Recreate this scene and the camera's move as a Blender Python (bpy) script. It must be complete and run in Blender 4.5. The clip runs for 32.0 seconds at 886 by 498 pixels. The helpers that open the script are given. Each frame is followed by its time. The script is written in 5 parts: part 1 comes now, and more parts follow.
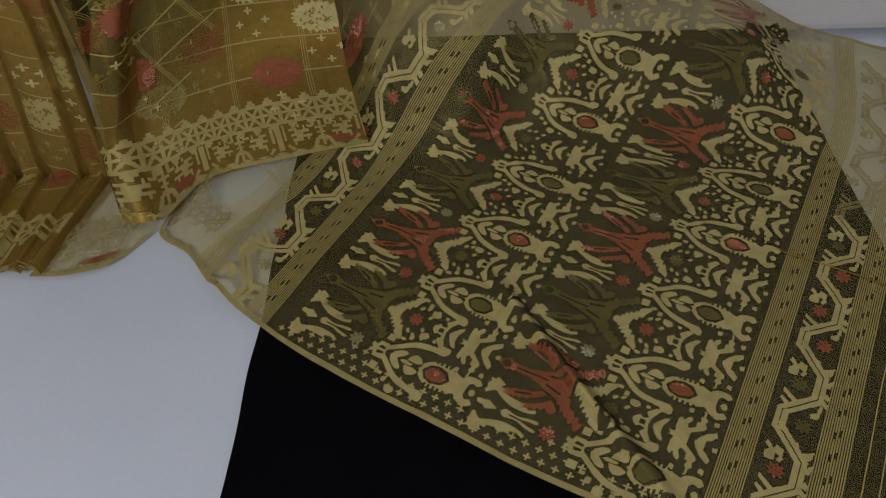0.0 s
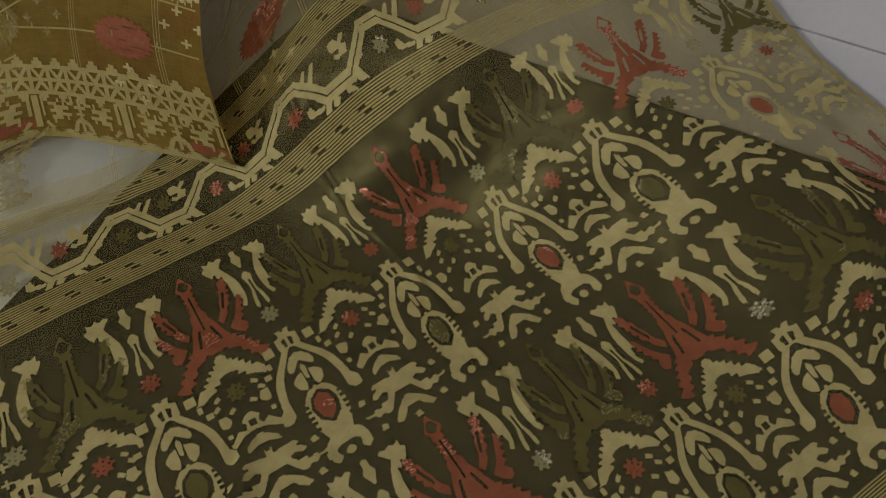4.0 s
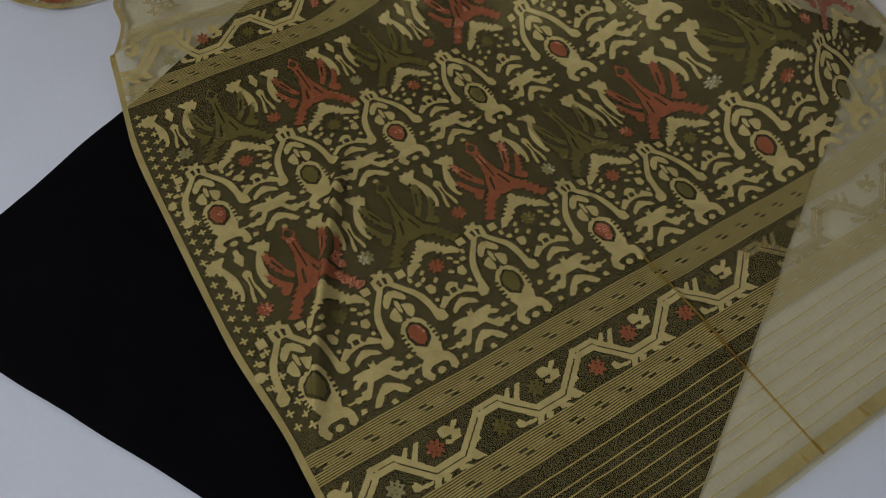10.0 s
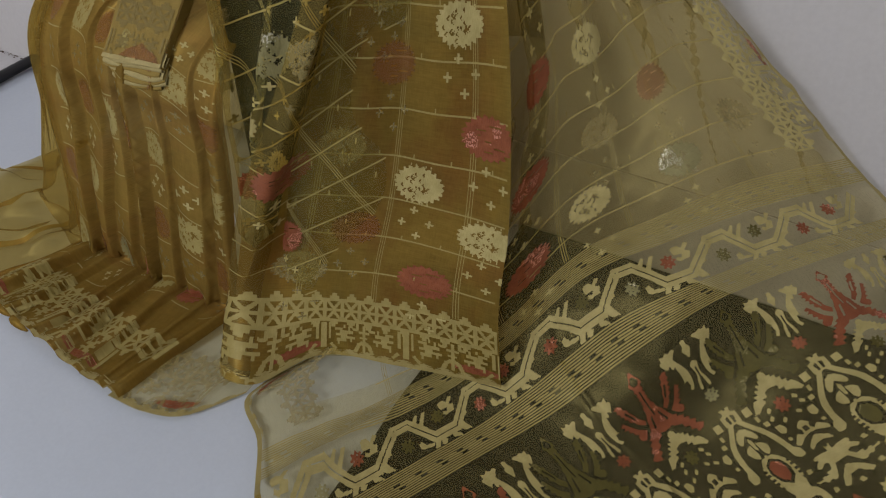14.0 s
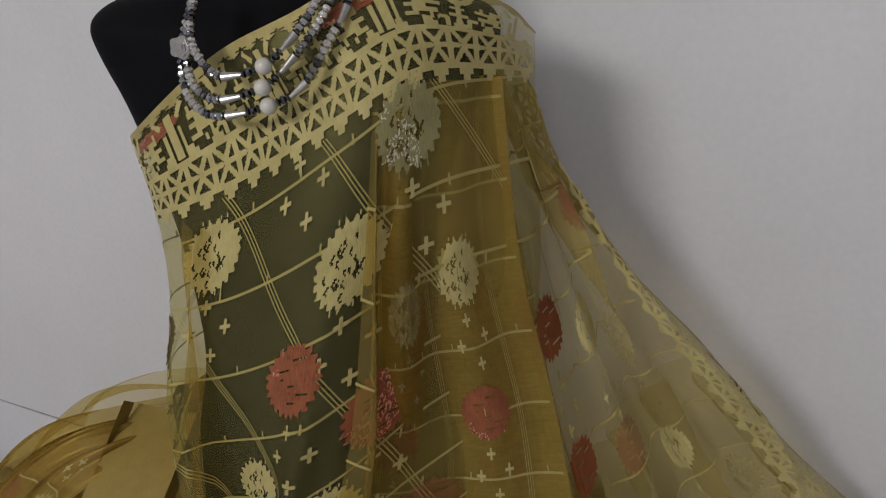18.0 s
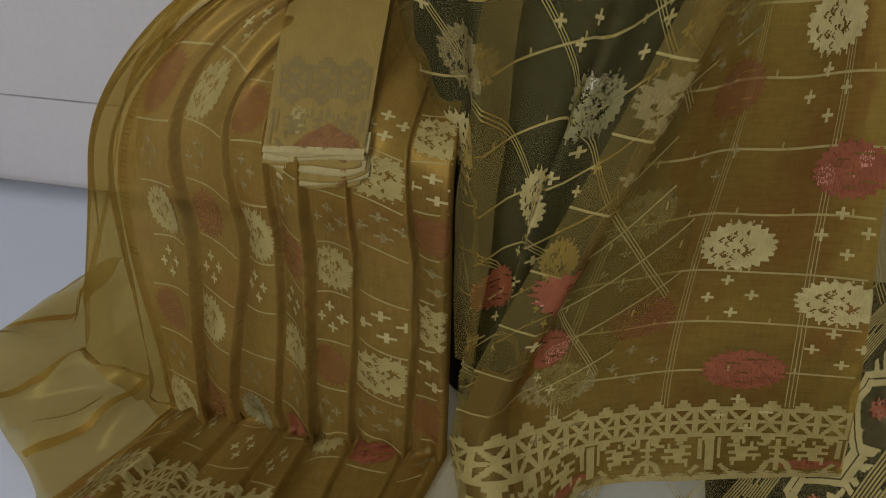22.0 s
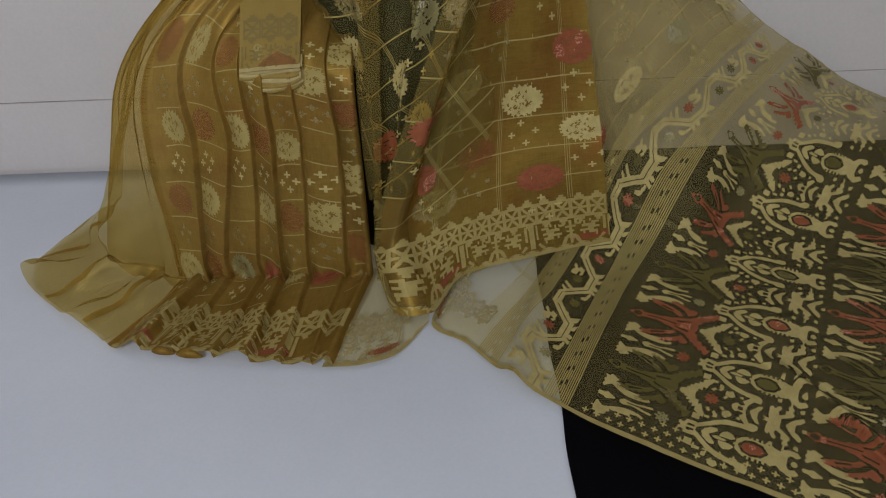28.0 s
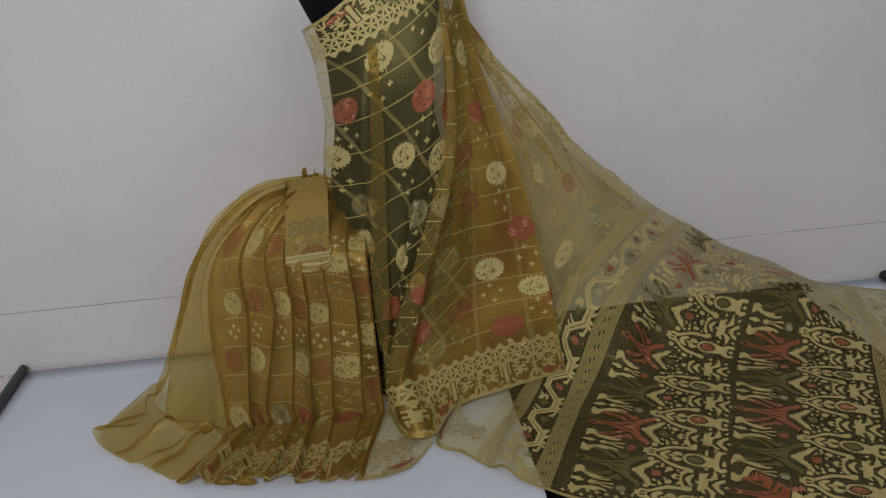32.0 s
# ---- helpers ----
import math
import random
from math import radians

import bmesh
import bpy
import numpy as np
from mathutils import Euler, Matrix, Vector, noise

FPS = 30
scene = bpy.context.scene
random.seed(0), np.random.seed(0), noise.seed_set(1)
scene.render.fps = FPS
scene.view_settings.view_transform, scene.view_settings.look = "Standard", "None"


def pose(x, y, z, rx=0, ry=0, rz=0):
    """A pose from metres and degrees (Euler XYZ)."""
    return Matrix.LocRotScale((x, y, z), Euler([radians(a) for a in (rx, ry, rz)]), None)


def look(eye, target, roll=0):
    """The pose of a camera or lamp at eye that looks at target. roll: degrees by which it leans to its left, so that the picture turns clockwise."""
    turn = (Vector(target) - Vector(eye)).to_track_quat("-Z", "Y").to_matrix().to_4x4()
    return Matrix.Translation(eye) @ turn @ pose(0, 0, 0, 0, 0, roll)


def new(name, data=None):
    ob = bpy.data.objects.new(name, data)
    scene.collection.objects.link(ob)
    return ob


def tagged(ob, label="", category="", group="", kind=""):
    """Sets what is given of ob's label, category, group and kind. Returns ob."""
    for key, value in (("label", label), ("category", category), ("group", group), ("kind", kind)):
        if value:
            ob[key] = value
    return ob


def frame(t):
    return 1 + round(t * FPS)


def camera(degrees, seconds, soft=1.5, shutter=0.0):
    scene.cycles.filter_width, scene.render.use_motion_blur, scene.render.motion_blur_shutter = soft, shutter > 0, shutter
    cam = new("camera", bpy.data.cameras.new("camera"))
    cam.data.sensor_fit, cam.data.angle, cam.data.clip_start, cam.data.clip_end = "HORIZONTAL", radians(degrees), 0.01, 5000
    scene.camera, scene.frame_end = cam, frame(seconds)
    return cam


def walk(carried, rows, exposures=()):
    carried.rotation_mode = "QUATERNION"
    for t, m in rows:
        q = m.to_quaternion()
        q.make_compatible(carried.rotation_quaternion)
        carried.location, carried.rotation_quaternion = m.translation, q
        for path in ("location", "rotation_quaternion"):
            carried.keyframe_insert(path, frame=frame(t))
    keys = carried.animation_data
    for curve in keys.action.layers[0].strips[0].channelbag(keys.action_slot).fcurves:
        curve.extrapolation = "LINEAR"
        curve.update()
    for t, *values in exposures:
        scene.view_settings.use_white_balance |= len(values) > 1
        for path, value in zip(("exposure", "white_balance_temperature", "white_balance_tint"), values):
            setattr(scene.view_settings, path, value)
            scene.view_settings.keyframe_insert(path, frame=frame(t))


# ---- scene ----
cam = camera(60.2, 32.0, 1.1)
METRES, EYE, TILT, LEAN, TURN = 4.5, 0.87, -46.4, 2.0, 0.6
ROWS = [
    (0.0, 0.0, 0.0, 0.0, 0.0, 0.0, -0.0),
    (0.5, 0.0061, 0.0155, 0.0125, -0.09, -1.77, -0.11),
    (1.0, 0.0262, 0.0439, 0.0274, 0.09, -5.16, -0.08),
    (1.5, 0.0397, 0.0621, 0.0316, 0.95, -8.67, -2.72),
    (2.0, 0.0652, 0.0761, 0.0327, 7.27, -11.58, -11.77),
    (2.5, 0.0752, 0.0805, 0.0367, 11.19, -12.63, -15.55),
    (3.0, 0.0703, 0.0942, 0.0443, 11.01, -11.58, -14.6),
    (3.5, 0.0683, 0.1052, 0.0591, 12.58, -9.93, -16.93),
    (4.0, 0.0746, 0.1061, 0.0719, 16.01, -9.28, -21.11),
    (4.5, 0.0779, 0.0959, 0.0846, 18.67, -6.11, -23.38),
    (6.5, 0.1065, 0.0454, 0.0494, 20.72, -3.55, -26.01),
    (7.0, 0.1137, 0.0331, 0.0385, 20.37, -3.44, -24.76),
    (7.5, 0.1155, 0.0286, 0.0325, 20.0, -3.55, -23.99),
    (8.0, 0.1154, 0.0272, 0.0272, 19.66, -5.48, -23.51),
    (8.5, 0.1168, 0.0261, 0.022, 19.17, -8.13, -23.25),
    (9.0, 0.1169, 0.0257, 0.0191, 19.23, -10.28, -23.21),
    (9.5, 0.1153, 0.0275, 0.0185, 18.93, -11.23, -23.2),
    (10.0, 0.1147, 0.0303, 0.019, 18.33, -11.16, -22.38),
    (10.5, 0.1092, 0.0372, 0.0237, 17.82, -11.11, -21.68),
    (11.0, 0.0992, 0.0468, 0.0345, 17.33, -10.62, -21.4),
    (11.5, 0.0889, 0.0579, 0.0501, 17.34, -9.91, -21.41),
    (12.0, 0.0786, 0.0644, 0.0603, 17.73, -8.26, -22.49),
    (12.5, 0.0728, 0.0646, 0.0652, 19.08, -6.67, -23.9),
    (13.0, 0.0572, 0.0605, 0.0655, 19.12, -4.87, -24.63),
    (13.5, 0.0336, 0.0519, 0.066, 18.31, -1.41, -22.7),
    (14.0, 0.0139, 0.0488, 0.0669, 16.89, 2.06, -21.59),
    (14.5, -0.0015, 0.0602, 0.0843, 15.57, 5.62, -18.34),
    (15.0, -0.0093, 0.0759, 0.1051, 15.39, 7.45, -14.74),
    (15.5, -0.0123, 0.088, 0.1157, 15.22, 7.67, -13.8),
    (17.5, -0.0285, 0.0718, 0.1274, 15.48, 17.93, -16.2),
    (18.0, -0.0319, 0.0662, 0.1287, 15.8, 20.68, -17.66),
    (18.5, -0.0343, 0.0589, 0.1276, 16.1, 23.23, -19.07),
    (19.0, -0.0379, 0.0516, 0.1234, 16.27, 24.69, -20.57),
    (19.5, -0.0441, 0.044, 0.1137, 16.11, 24.77, -20.99),
    (20.0, -0.0584, 0.029, 0.0922, 15.93, 24.14, -20.58),
    (20.5, -0.0746, 0.0296, 0.0747, 16.23, 18.93, -18.45),
    (21.0, -0.0919, 0.0467, 0.0689, 14.03, 14.03, -13.83),
    (21.5, -0.1051, 0.0679, 0.0647, 9.5, 9.05, -10.14),
    (22.0, -0.1093, 0.0863, 0.0604, 6.4, 6.31, -8.99),
    (22.5, -0.1153, 0.0965, 0.0541, 5.06, 5.13, -7.87),
    (23.0, -0.1178, 0.104, 0.0493, 3.7, 4.87, -6.41),
    (23.5, -0.1197, 0.107, 0.0437, 3.46, 3.47, -5.85),
    (24.0, -0.1253, 0.1084, 0.036, 3.21, 0.95, -5.98),
    (24.5, -0.1265, 0.1103, 0.0315, 2.92, -0.6, -6.3),
    (26.5, -0.1187, 0.0731, 0.0185, 0.61, -1.72, -0.64),
    (27.0, -0.1096, 0.0398, 0.0058, -0.3, 2.17, 0.01),
    (27.5, -0.1002, 0.0034, -0.0039, -0.5, 7.73, 0.49),
    (28.0, -0.1022, -0.0182, -0.0137, -0.67, 9.5, 0.92),
    (28.5, -0.111, -0.0397, -0.0346, -1.66, 12.47, 3.94),
    (29.0, -0.1072, -0.0488, -0.0487, -4.7, 13.62, 7.1),
    (29.5, -0.1004, -0.0498, -0.0481, -5.67, 16.19, 5.87),
    (30.0, -0.1061, -0.059, -0.0565, -6.14, 19.92, 5.65),
    (30.5, -0.1211, -0.0801, -0.0669, -6.31, 22.43, 7.3),
    (31.0, -0.1294, -0.0924, -0.0672, -6.6, 23.77, 8.27),
    (31.5, -0.1302, -0.0958, -0.0653, -6.77, 24.29, 8.39),
    (32.0, -0.1278, -0.1011, -0.0679, -3.1, 25.41, 6.18),
]
walk(cam, [(t, pose(0, 0, EYE, TILT, LEAN, TURN) @ pose(METRES * x, METRES * y, METRES * z, 90 + pitch, roll, yaw)) for t, x, y, z, yaw, pitch, roll in ROWS],
     [(0.0, -0.16), (0.5, -0.20), (1.0, -0.30), (2.0, -0.25), (3.0, -0.15), (4.0, -0.08), (6.5, 0.0), (12.0, -0.05), (14.0, 0.08), (18.0, 0.03), (21.0, 0.04), (22.5, -0.12), (24.0, -0.05), (26.5, 0.0), (32.0, 0.02)])

# ---- world and lamps ----
world = bpy.data.worlds.new("room_air")
scene.world = world
world.use_nodes = True
world.node_tree.nodes["Background"].inputs[0].default_value = (0.5, 0.52, 0.56, 1)
world.node_tree.nodes["Background"].inputs[1].default_value = 0.05


def area_lamp(name, eye, target, width, height, watts, colour):
    data = bpy.data.lights.new(name, "AREA")
    data.shape, data.size, data.size_y = "RECTANGLE", width, height
    data.energy, data.color = watts, colour
    ob = new(name, data)
    ob.matrix_world = look(eye, target)
    return ob


area_lamp("tube_lamp_left", (-1.20, -1.95, 2.25), (-0.45, 1.2, 0.4), 0.95, 0.60, 46, (0.98, 0.97, 0.955))
area_lamp("tube_lamp_right", (0.55, -2.0, 2.2), (-0.2, 1.2, 0.3), 0.8, 0.5, 10, (0.95, 0.98, 1.0))


# ---- materials ----
def material(name):
    mat = bpy.data.materials.new(name)
    mat.use_nodes = True
    nt = mat.node_tree
    nt.nodes.clear()
    return mat, nt, nt.nodes.new("ShaderNodeOutputMaterial")


def node(nt, kind, **values):
    n = nt.nodes.new("ShaderNode" + kind)
    for key, value in values.items():
        n.inputs[key.replace("_", " ")].default_value = value
    return n


def coords(nt, uv=False, scale=(1, 1, 1)):
    tc = nt.nodes.new("ShaderNodeTexCoord")
    mp = nt.nodes.new("ShaderNodeMapping")
    mp.inputs["Scale"].default_value = scale
    nt.links.new(tc.outputs["UV" if uv else "Object"], mp.inputs["Vector"])
    return mp.outputs[0]


def noise_tex(nt, vec, scale, detail=4.0, rough=0.6):
    n = node(nt, "TexNoise", Scale=scale, Detail=detail, Roughness=rough)
    nt.links.new(vec, n.inputs["Vector"])
    return n.outputs["Fac"]


def ramp(nt, fac, *stops):
    r = nt.nodes.new("ShaderNodeValToRGB")
    els = r.color_ramp.elements
    while len(els) < len(stops):
        els.new(0.5)
    for el, (pos, col) in zip(els, stops):
        el.position, el.color = pos, (*col, 1)
    nt.links.new(fac, r.inputs[0])
    return r.outputs[0]


def bump(nt, height, strength=0.3, distance=0.002):
    b = node(nt, "Bump", Strength=strength, Distance=distance)
    nt.links.new(height, b.inputs["Height"])
    return b.outputs[0]


def math_node(nt, op, a, b=None):
    m = nt.nodes.new("ShaderNodeMath")
    m.operation = op
    for i, v in enumerate((a, b)):
        if v is None:
            continue
        if isinstance(v, (int, float)):
            m.inputs[i].default_value = v
        else:
            nt.links.new(v, m.inputs[i])
    return m.outputs[0]


def surface(name, dark, light, rough=0.6, scale=6.0, fine=90.0, bumpiness=0.15, metallic=0.0, specular=0.5, spots=None):
    """A plain surface with variation at two scales; spots: colour and threshold of small dirt marks."""
    mat, nt, out = material(name)
    vec = coords(nt)
    big = noise_tex(nt, vec, scale)
    small = noise_tex(nt, vec, fine, 3.0)
    mixed = math_node(nt, "ADD", math_node(nt, "MULTIPLY", big, 0.7), math_node(nt, "MULTIPLY", small, 0.3))
    col = ramp(nt, mixed, (0.32, dark), (0.68, light))
    if spots:
        mask = math_node(nt, "GREATER_THAN", noise_tex(nt, vec, 38.0, 2.0), spots[1])
        mx = nt.nodes.new("ShaderNodeMixRGB")
        mx.inputs[2].default_value = (*spots[0], 1)
        nt.links.new(mask, mx.inputs[0])
        nt.links.new(col, mx.inputs[1])
        col = mx.outputs[0]
    p = node(nt, "BsdfPrincipled", Roughness=rough, Metallic=metallic)
    p.inputs["Specular IOR Level"].default_value = specular
    nt.links.new(col, p.inputs["Base Color"])
    nt.links.new(bump(nt, small, bumpiness), p.inputs["Normal"])
    nt.links.new(p.outputs[0], out.inputs[0])
    return mat


def sheer(name, thread, filtered, cover, sheen=0.25, ribs=1.0, blush=0.0):
    """Sheer woven silk: fine threads over a tinted see-through ground. UVs are in metres of cloth."""
    mat, nt, out = material(name)
    vec = coords(nt, True)
    blotch = noise_tex(nt, vec, 14.0)
    slub = noise_tex(nt, coords(nt, True, (240, 8, 1)), 1.0, 2.0)
    slub2 = noise_tex(nt, coords(nt, True, (8, 240, 1)), 1.0, 2.0)
    weave = math_node(nt, "ADD", slub, slub2)
    tone = math_node(nt, "ADD", math_node(nt, "MULTIPLY", blotch, 0.6), math_node(nt, "MULTIPLY", weave, 0.22))
    col = ramp(nt, tone, (0.26, [c * 0.78 for c in thread]), (0.7, [min(1, c * 1.2) for c in thread]))
    if blush:
        # copper threads of inner layers showing through
        patch = ramp(nt, noise_tex(nt, coords(nt, True, (11, 7, 1)), 1.0, 3.0, 0.55), (0.48, (0, 0, 0)), (0.66, (blush, blush, blush)))
        mx = nt.nodes.new("ShaderNodeMixRGB")
        mx.inputs[2].default_value = (0.36, 0.130, 0.045, 1)
        nt.links.new(patch, mx.inputs[0])
        nt.links.new(col, mx.inputs[1])
        col = mx.outputs[0]
    diff = node(nt, "BsdfDiffuse")
    trl = node(nt, "BsdfTranslucent")
    glo = node(nt, "BsdfGlossy", Roughness=0.42)
    nt.links.new(col, diff.inputs[0])
    nt.links.new(col, trl.inputs[0])
    nt.links.new(col, glo.inputs[0])
    m1 = node(nt, "MixShader", Fac=0.35)
    nt.links.new(diff.outputs[0], m1.inputs[1])
    nt.links.new(trl.outputs[0], m1.inputs[2])
    m2 = node(nt, "MixShader", Fac=sheen)
    nt.links.new(m1.outputs[0], m2.inputs[1])
    nt.links.new(glo.outputs[0], m2.inputs[2])
    clear = node(nt, "BsdfTransparent")
    clear.inputs[0].default_value = (*filtered, 1)
    fine = noise_tex(nt, coords(nt, True, (760, 75, 1)), 1.0, 3.0, 0.7)
    streak = noise_tex(nt, coords(nt, True, (46, 420, 1)), 1.0, 3.0, 0.65)
    rib = math_node(nt, "ADD", math_node(nt, "MULTIPLY", fine, 0.45), math_node(nt, "MULTIPLY", streak, 0.55))
    fac = math_node(nt, "MULTIPLY", math_node(nt, "ADD", math_node(nt, "MULTIPLY", math_node(nt, "SUBTRACT", rib, 0.5), ribs), 1.0), cover)
    fac = math_node(nt, "MINIMUM", fac, 0.96)
    m3 = nt.nodes.new("ShaderNodeMixShader")
    nt.links.new(fac, m3.inputs[0])
    nt.links.new(clear.outputs[0], m3.inputs[1])
    nt.links.new(m2.outputs[0], m3.inputs[2])
    nt.links.new(m3.outputs[0], out.inputs[0])
    return mat


def thread_mat(name, dark, light, glint=0.25, rough=0.45, cover=1.0, glint_tint=None):
    """Woven brocade thread: fine ribs, uneven tone, small metallic flecks; lamp glints can be painted in as pale
    patches.
    """
    mat, nt, out = material(name)
    vec = coords(nt, True)
    rib = noise_tex(nt, coords(nt, True, (1400, 120, 1)), 1.0, 2.0)
    big = noise_tex(nt, vec, 45.0)
    tone = math_node(nt, "ADD", math_node(nt, "MULTIPLY", big, 0.55), math_node(nt, "MULTIPLY", rib, 0.45))
    col = ramp(nt, tone, (0.3, dark), (0.7, light))
    p = node(nt, "BsdfPrincipled", Roughness=rough)
    p.inputs["Specular IOR Level"].default_value = 0.14
    nt.links.new(col, p.inputs["Base Color"])
    fl = noise_tex(nt, coords(nt, True, (620, 240, 1)), 1.0, 1.0)
    metal = math_node(nt, "MULTIPLY", math_node(nt, "GREATER_THAN", fl, 0.58), glint * 2.5)
    if glint_tint:
        # clustered lamp glints, painted into the base colour as bright specks
        patch = math_node(nt, "GREATER_THAN", noise_tex(nt, vec, 16.0, 2.0), 0.585)
        spark = math_node(nt, "MULTIPLY", math_node(nt, "GREATER_THAN", noise_tex(nt, coords(nt, True, (520, 300, 1)), 1.0, 1.0), 0.54), patch)
        mx = nt.nodes.new("ShaderNodeMixRGB")
        mx.inputs[2].default_value = (*glint_tint, 1)
        nt.links.new(spark, mx.inputs[0])
        nt.links.new(col, mx.inputs[1])
        nt.links.new(mx.outputs[0], p.inputs["Base Color"])
        metal = math_node(nt, "MAXIMUM", metal, spark)
    nt.links.new(metal, p.inputs["Metallic"])
    nt.links.new(bump(nt, rib, 0.5, 0.001), p.inputs["Normal"])
    if cover < 1:
        clear = node(nt, "BsdfTransparent")
        m = node(nt, "MixShader", Fac=cover)
        nt.links.new(clear.outputs[0], m.inputs[1])
        nt.links.new(p.outputs[0], m.inputs[2])
        nt.links.new(m.outputs[0], out.inputs[0])
    else:
        nt.links.new(p.outputs[0], out.inputs[0])
    return mat


WALL = surface("white_wall_paint", (0.60, 0.58, 0.59), (0.70, 0.68, 0.69), 0.75, 1.6, 120, 0.12, spots=((0.35, 0.32, 0.3), 0.80))
SHEET = surface("white_vinyl_sheet", (0.58, 0.63, 0.73), (0.66, 0.71, 0.81), 0.38, 2.0, 160, 0.08, spots=((0.3, 0.3, 0.32), 0.82))
TILE = surface("grey_white_floor", (0.60, 0.58, 0.60), (0.72, 0.70, 0.72), 0.5, 5.0, 80, 0.15, spots=((0.25, 0.2, 0.17), 0.76))
REDFLOOR = surface("red_oxide_cement", (0.12, 0.035, 0.025), (0.22, 0.07, 0.05), 0.7, 12, 70, 0.4, spots=((0.45, 0.4, 0.36), 0.68))
DIRT = surface("dark_dirt", (0.06, 0.038, 0.026), (0.16, 0.10, 0.065), 0.9, 30, 200, 0.5)
CEILING = surface("ceiling_paint", (0.62, 0.62, 0.62), (0.7, 0.7, 0.7), 0.8, 2, 60, 0.1)
BLACKCLOTH = surface("black_cotton", (0.0012, 0.0012, 0.002), (0.003, 0.003, 0.0045), 0.9, 9, 900, 0.3, specular=0.05)
BLACKFORM = surface("black_cloth_form", (0.0022, 0.0022, 0.003), (0.0042, 0.0042, 0.0055), 0.75, 5, 400, 0.15, specular=0.10)
BLACKROD = surface("black_painted_pipe", (0.01, 0.01, 0.012), (0.018, 0.018, 0.02), 0.35, 20, 200, 0.1)
JOINT, jnt, jout = material("dirty_wall_joint")
jcol = ramp(jnt, noise_tex(jnt, coords(jnt, False, (5, 1, 1)), 1.0, 5.0, 0.7), (0.40, (0.50, 0.48, 0.48)), (0.60, (0.26, 0.24, 0.235)))
jb = node(jnt, "BsdfPrincipled", Roughness=0.9)
jnt.links.new(jcol, jb.inputs["Base Color"])
jnt.links.new(jb.outputs[0], jout.inputs[0])
SILK = sheer("sheer_gold_silk", (0.55, 0.462, 0.190), (0.97, 0.92, 0.74), 0.20, ribs=3.0)
SILK_TORSO = sheer("front_gold_silk", (0.46, 0.41, 0.16), (0.95, 0.92, 0.74), 0.20, ribs=1.6)
SILK_FAINT = sheer("thin_gold_silk", (0.50, 0.41, 0.15), (0.97, 0.94, 0.82), 0.10)
SILK_SIDE = sheer("veil_gold_silk", (0.48, 0.36, 0.11), (0.94, 0.87, 0.64), 0.16)
SILK_DOUBLE = sheer("twice_laid_gold_silk", (0.44, 0.34, 0.11), (0.82, 0.71, 0.42), 0.28)
SILK_GOLD = sheer("doubled_gold_silk", (0.42, 0.29, 0.068), (0.72, 0.57, 0.24), 0.50, ribs=1.0, blush=0.40)
SILK_SKIRT = sheer("pleated_gold_silk", (0.35, 0.230, 0.054), (0.64, 0.44, 0.145), 0.68, ribs=0.9, blush=0.25)
BLOUSE = thread_mat("folded_gold_silk", (0.235, 0.160, 0.038), (0.32, 0.225, 0.060), 0.03, 0.55)
CREAM = thread_mat("cream_brocade_thread", (0.335, 0.275, 0.102), (0.55, 0.458, 0.200), 0.10)
CREAM_SOFT = thread_mat("inner_cream_thread", (0.30, 0.235, 0.085), (0.42, 0.335, 0.135), 0.10, cover=0.55)
LINE = thread_mat("pale_gold_line_thread", (0.34, 0.272, 0.092), (0.49, 0.40, 0.150), 0.08, cover=0.82)
GOLD = thread_mat("gold_zari_thread", (0.30, 0.24, 0.085), (0.44, 0.36, 0.15), 0.3, 0.38)
RED = thread_mat("copper_red_thread", (0.19, 0.056, 0.026), (0.35, 0.118, 0.054), 0.30, 0.30, glint_tint=(0.80, 0.36, 0.25))
RED_SOFT = thread_mat("inner_copper_thread", (0.24, 0.080, 0.030), (0.38, 0.140, 0.056), 0.25, 0.4, cover=0.42)
SILVER = thread_mat("silver_zari_thread", (0.22, 0.195, 0.085), (0.40, 0.36, 0.17), 0.40, 0.30, cover=0.85, glint_tint=(0.85, 0.80, 0.62))
OLIVE = thread_mat("olive_dark_thread", (0.080, 0.068, 0.018), (0.140, 0.118, 0.034), 0.05, 0.42, glint_tint=(0.30, 0.26, 0.13))


# ---- mesh helpers ----
def part(name, bm, mat, parent=None, label=""):
    me = bpy.data.meshes.new(name)
    bm.to_mesh(me)
    bm.free()
    me.materials.append(mat)
    ob = new(name, me)
    ob.parent = parent
    return tagged(ob, label)


def smooth(ob):
    for poly in ob.data.polygons:
        poly.use_smooth = True
    return ob


def mesh_part(name, verts, faces, mat, parent=None, label="", uvs=None, shade=True):
    me = bpy.data.meshes.new(name)
    me.from_pydata([tuple(v) for v in verts], [], faces)
    if uvs is not None:
        layer = me.uv_layers.new(name="cloth")
        idx = np.empty(len(me.loops), dtype=np.int32)
        me.loops.foreach_get("vertex_index", idx)
        layer.data.foreach_set("uv", np.asarray(uvs, dtype=np.float32)[idx].ravel())
    me.materials.append(mat)
    if shade:
        me.polygons.foreach_set("use_smooth", [True] * len(me.polygons))
    ob = new(name, me)
    ob.parent = parent
    return tagged(ob, label)


def box_bm(x0, x1, y0, y1, z0, z1, bevel=0.0):
    bm = bmesh.new()
    bmesh.ops.create_cube(bm, size=1.0)
    for v in bm.verts:
        v.co = ((x0 + x1) / 2 + v.co.x * (x1 - x0), (y0 + y1) / 2 + v.co.y * (y1 - y0), (z0 + z1) / 2 + v.co.z * (z1 - z0))
    if bevel:
        bmesh.ops.bevel(bm, geom=list(bm.edges), offset=bevel, segments=2, affect="EDGES", profile=0.6)
    return bm


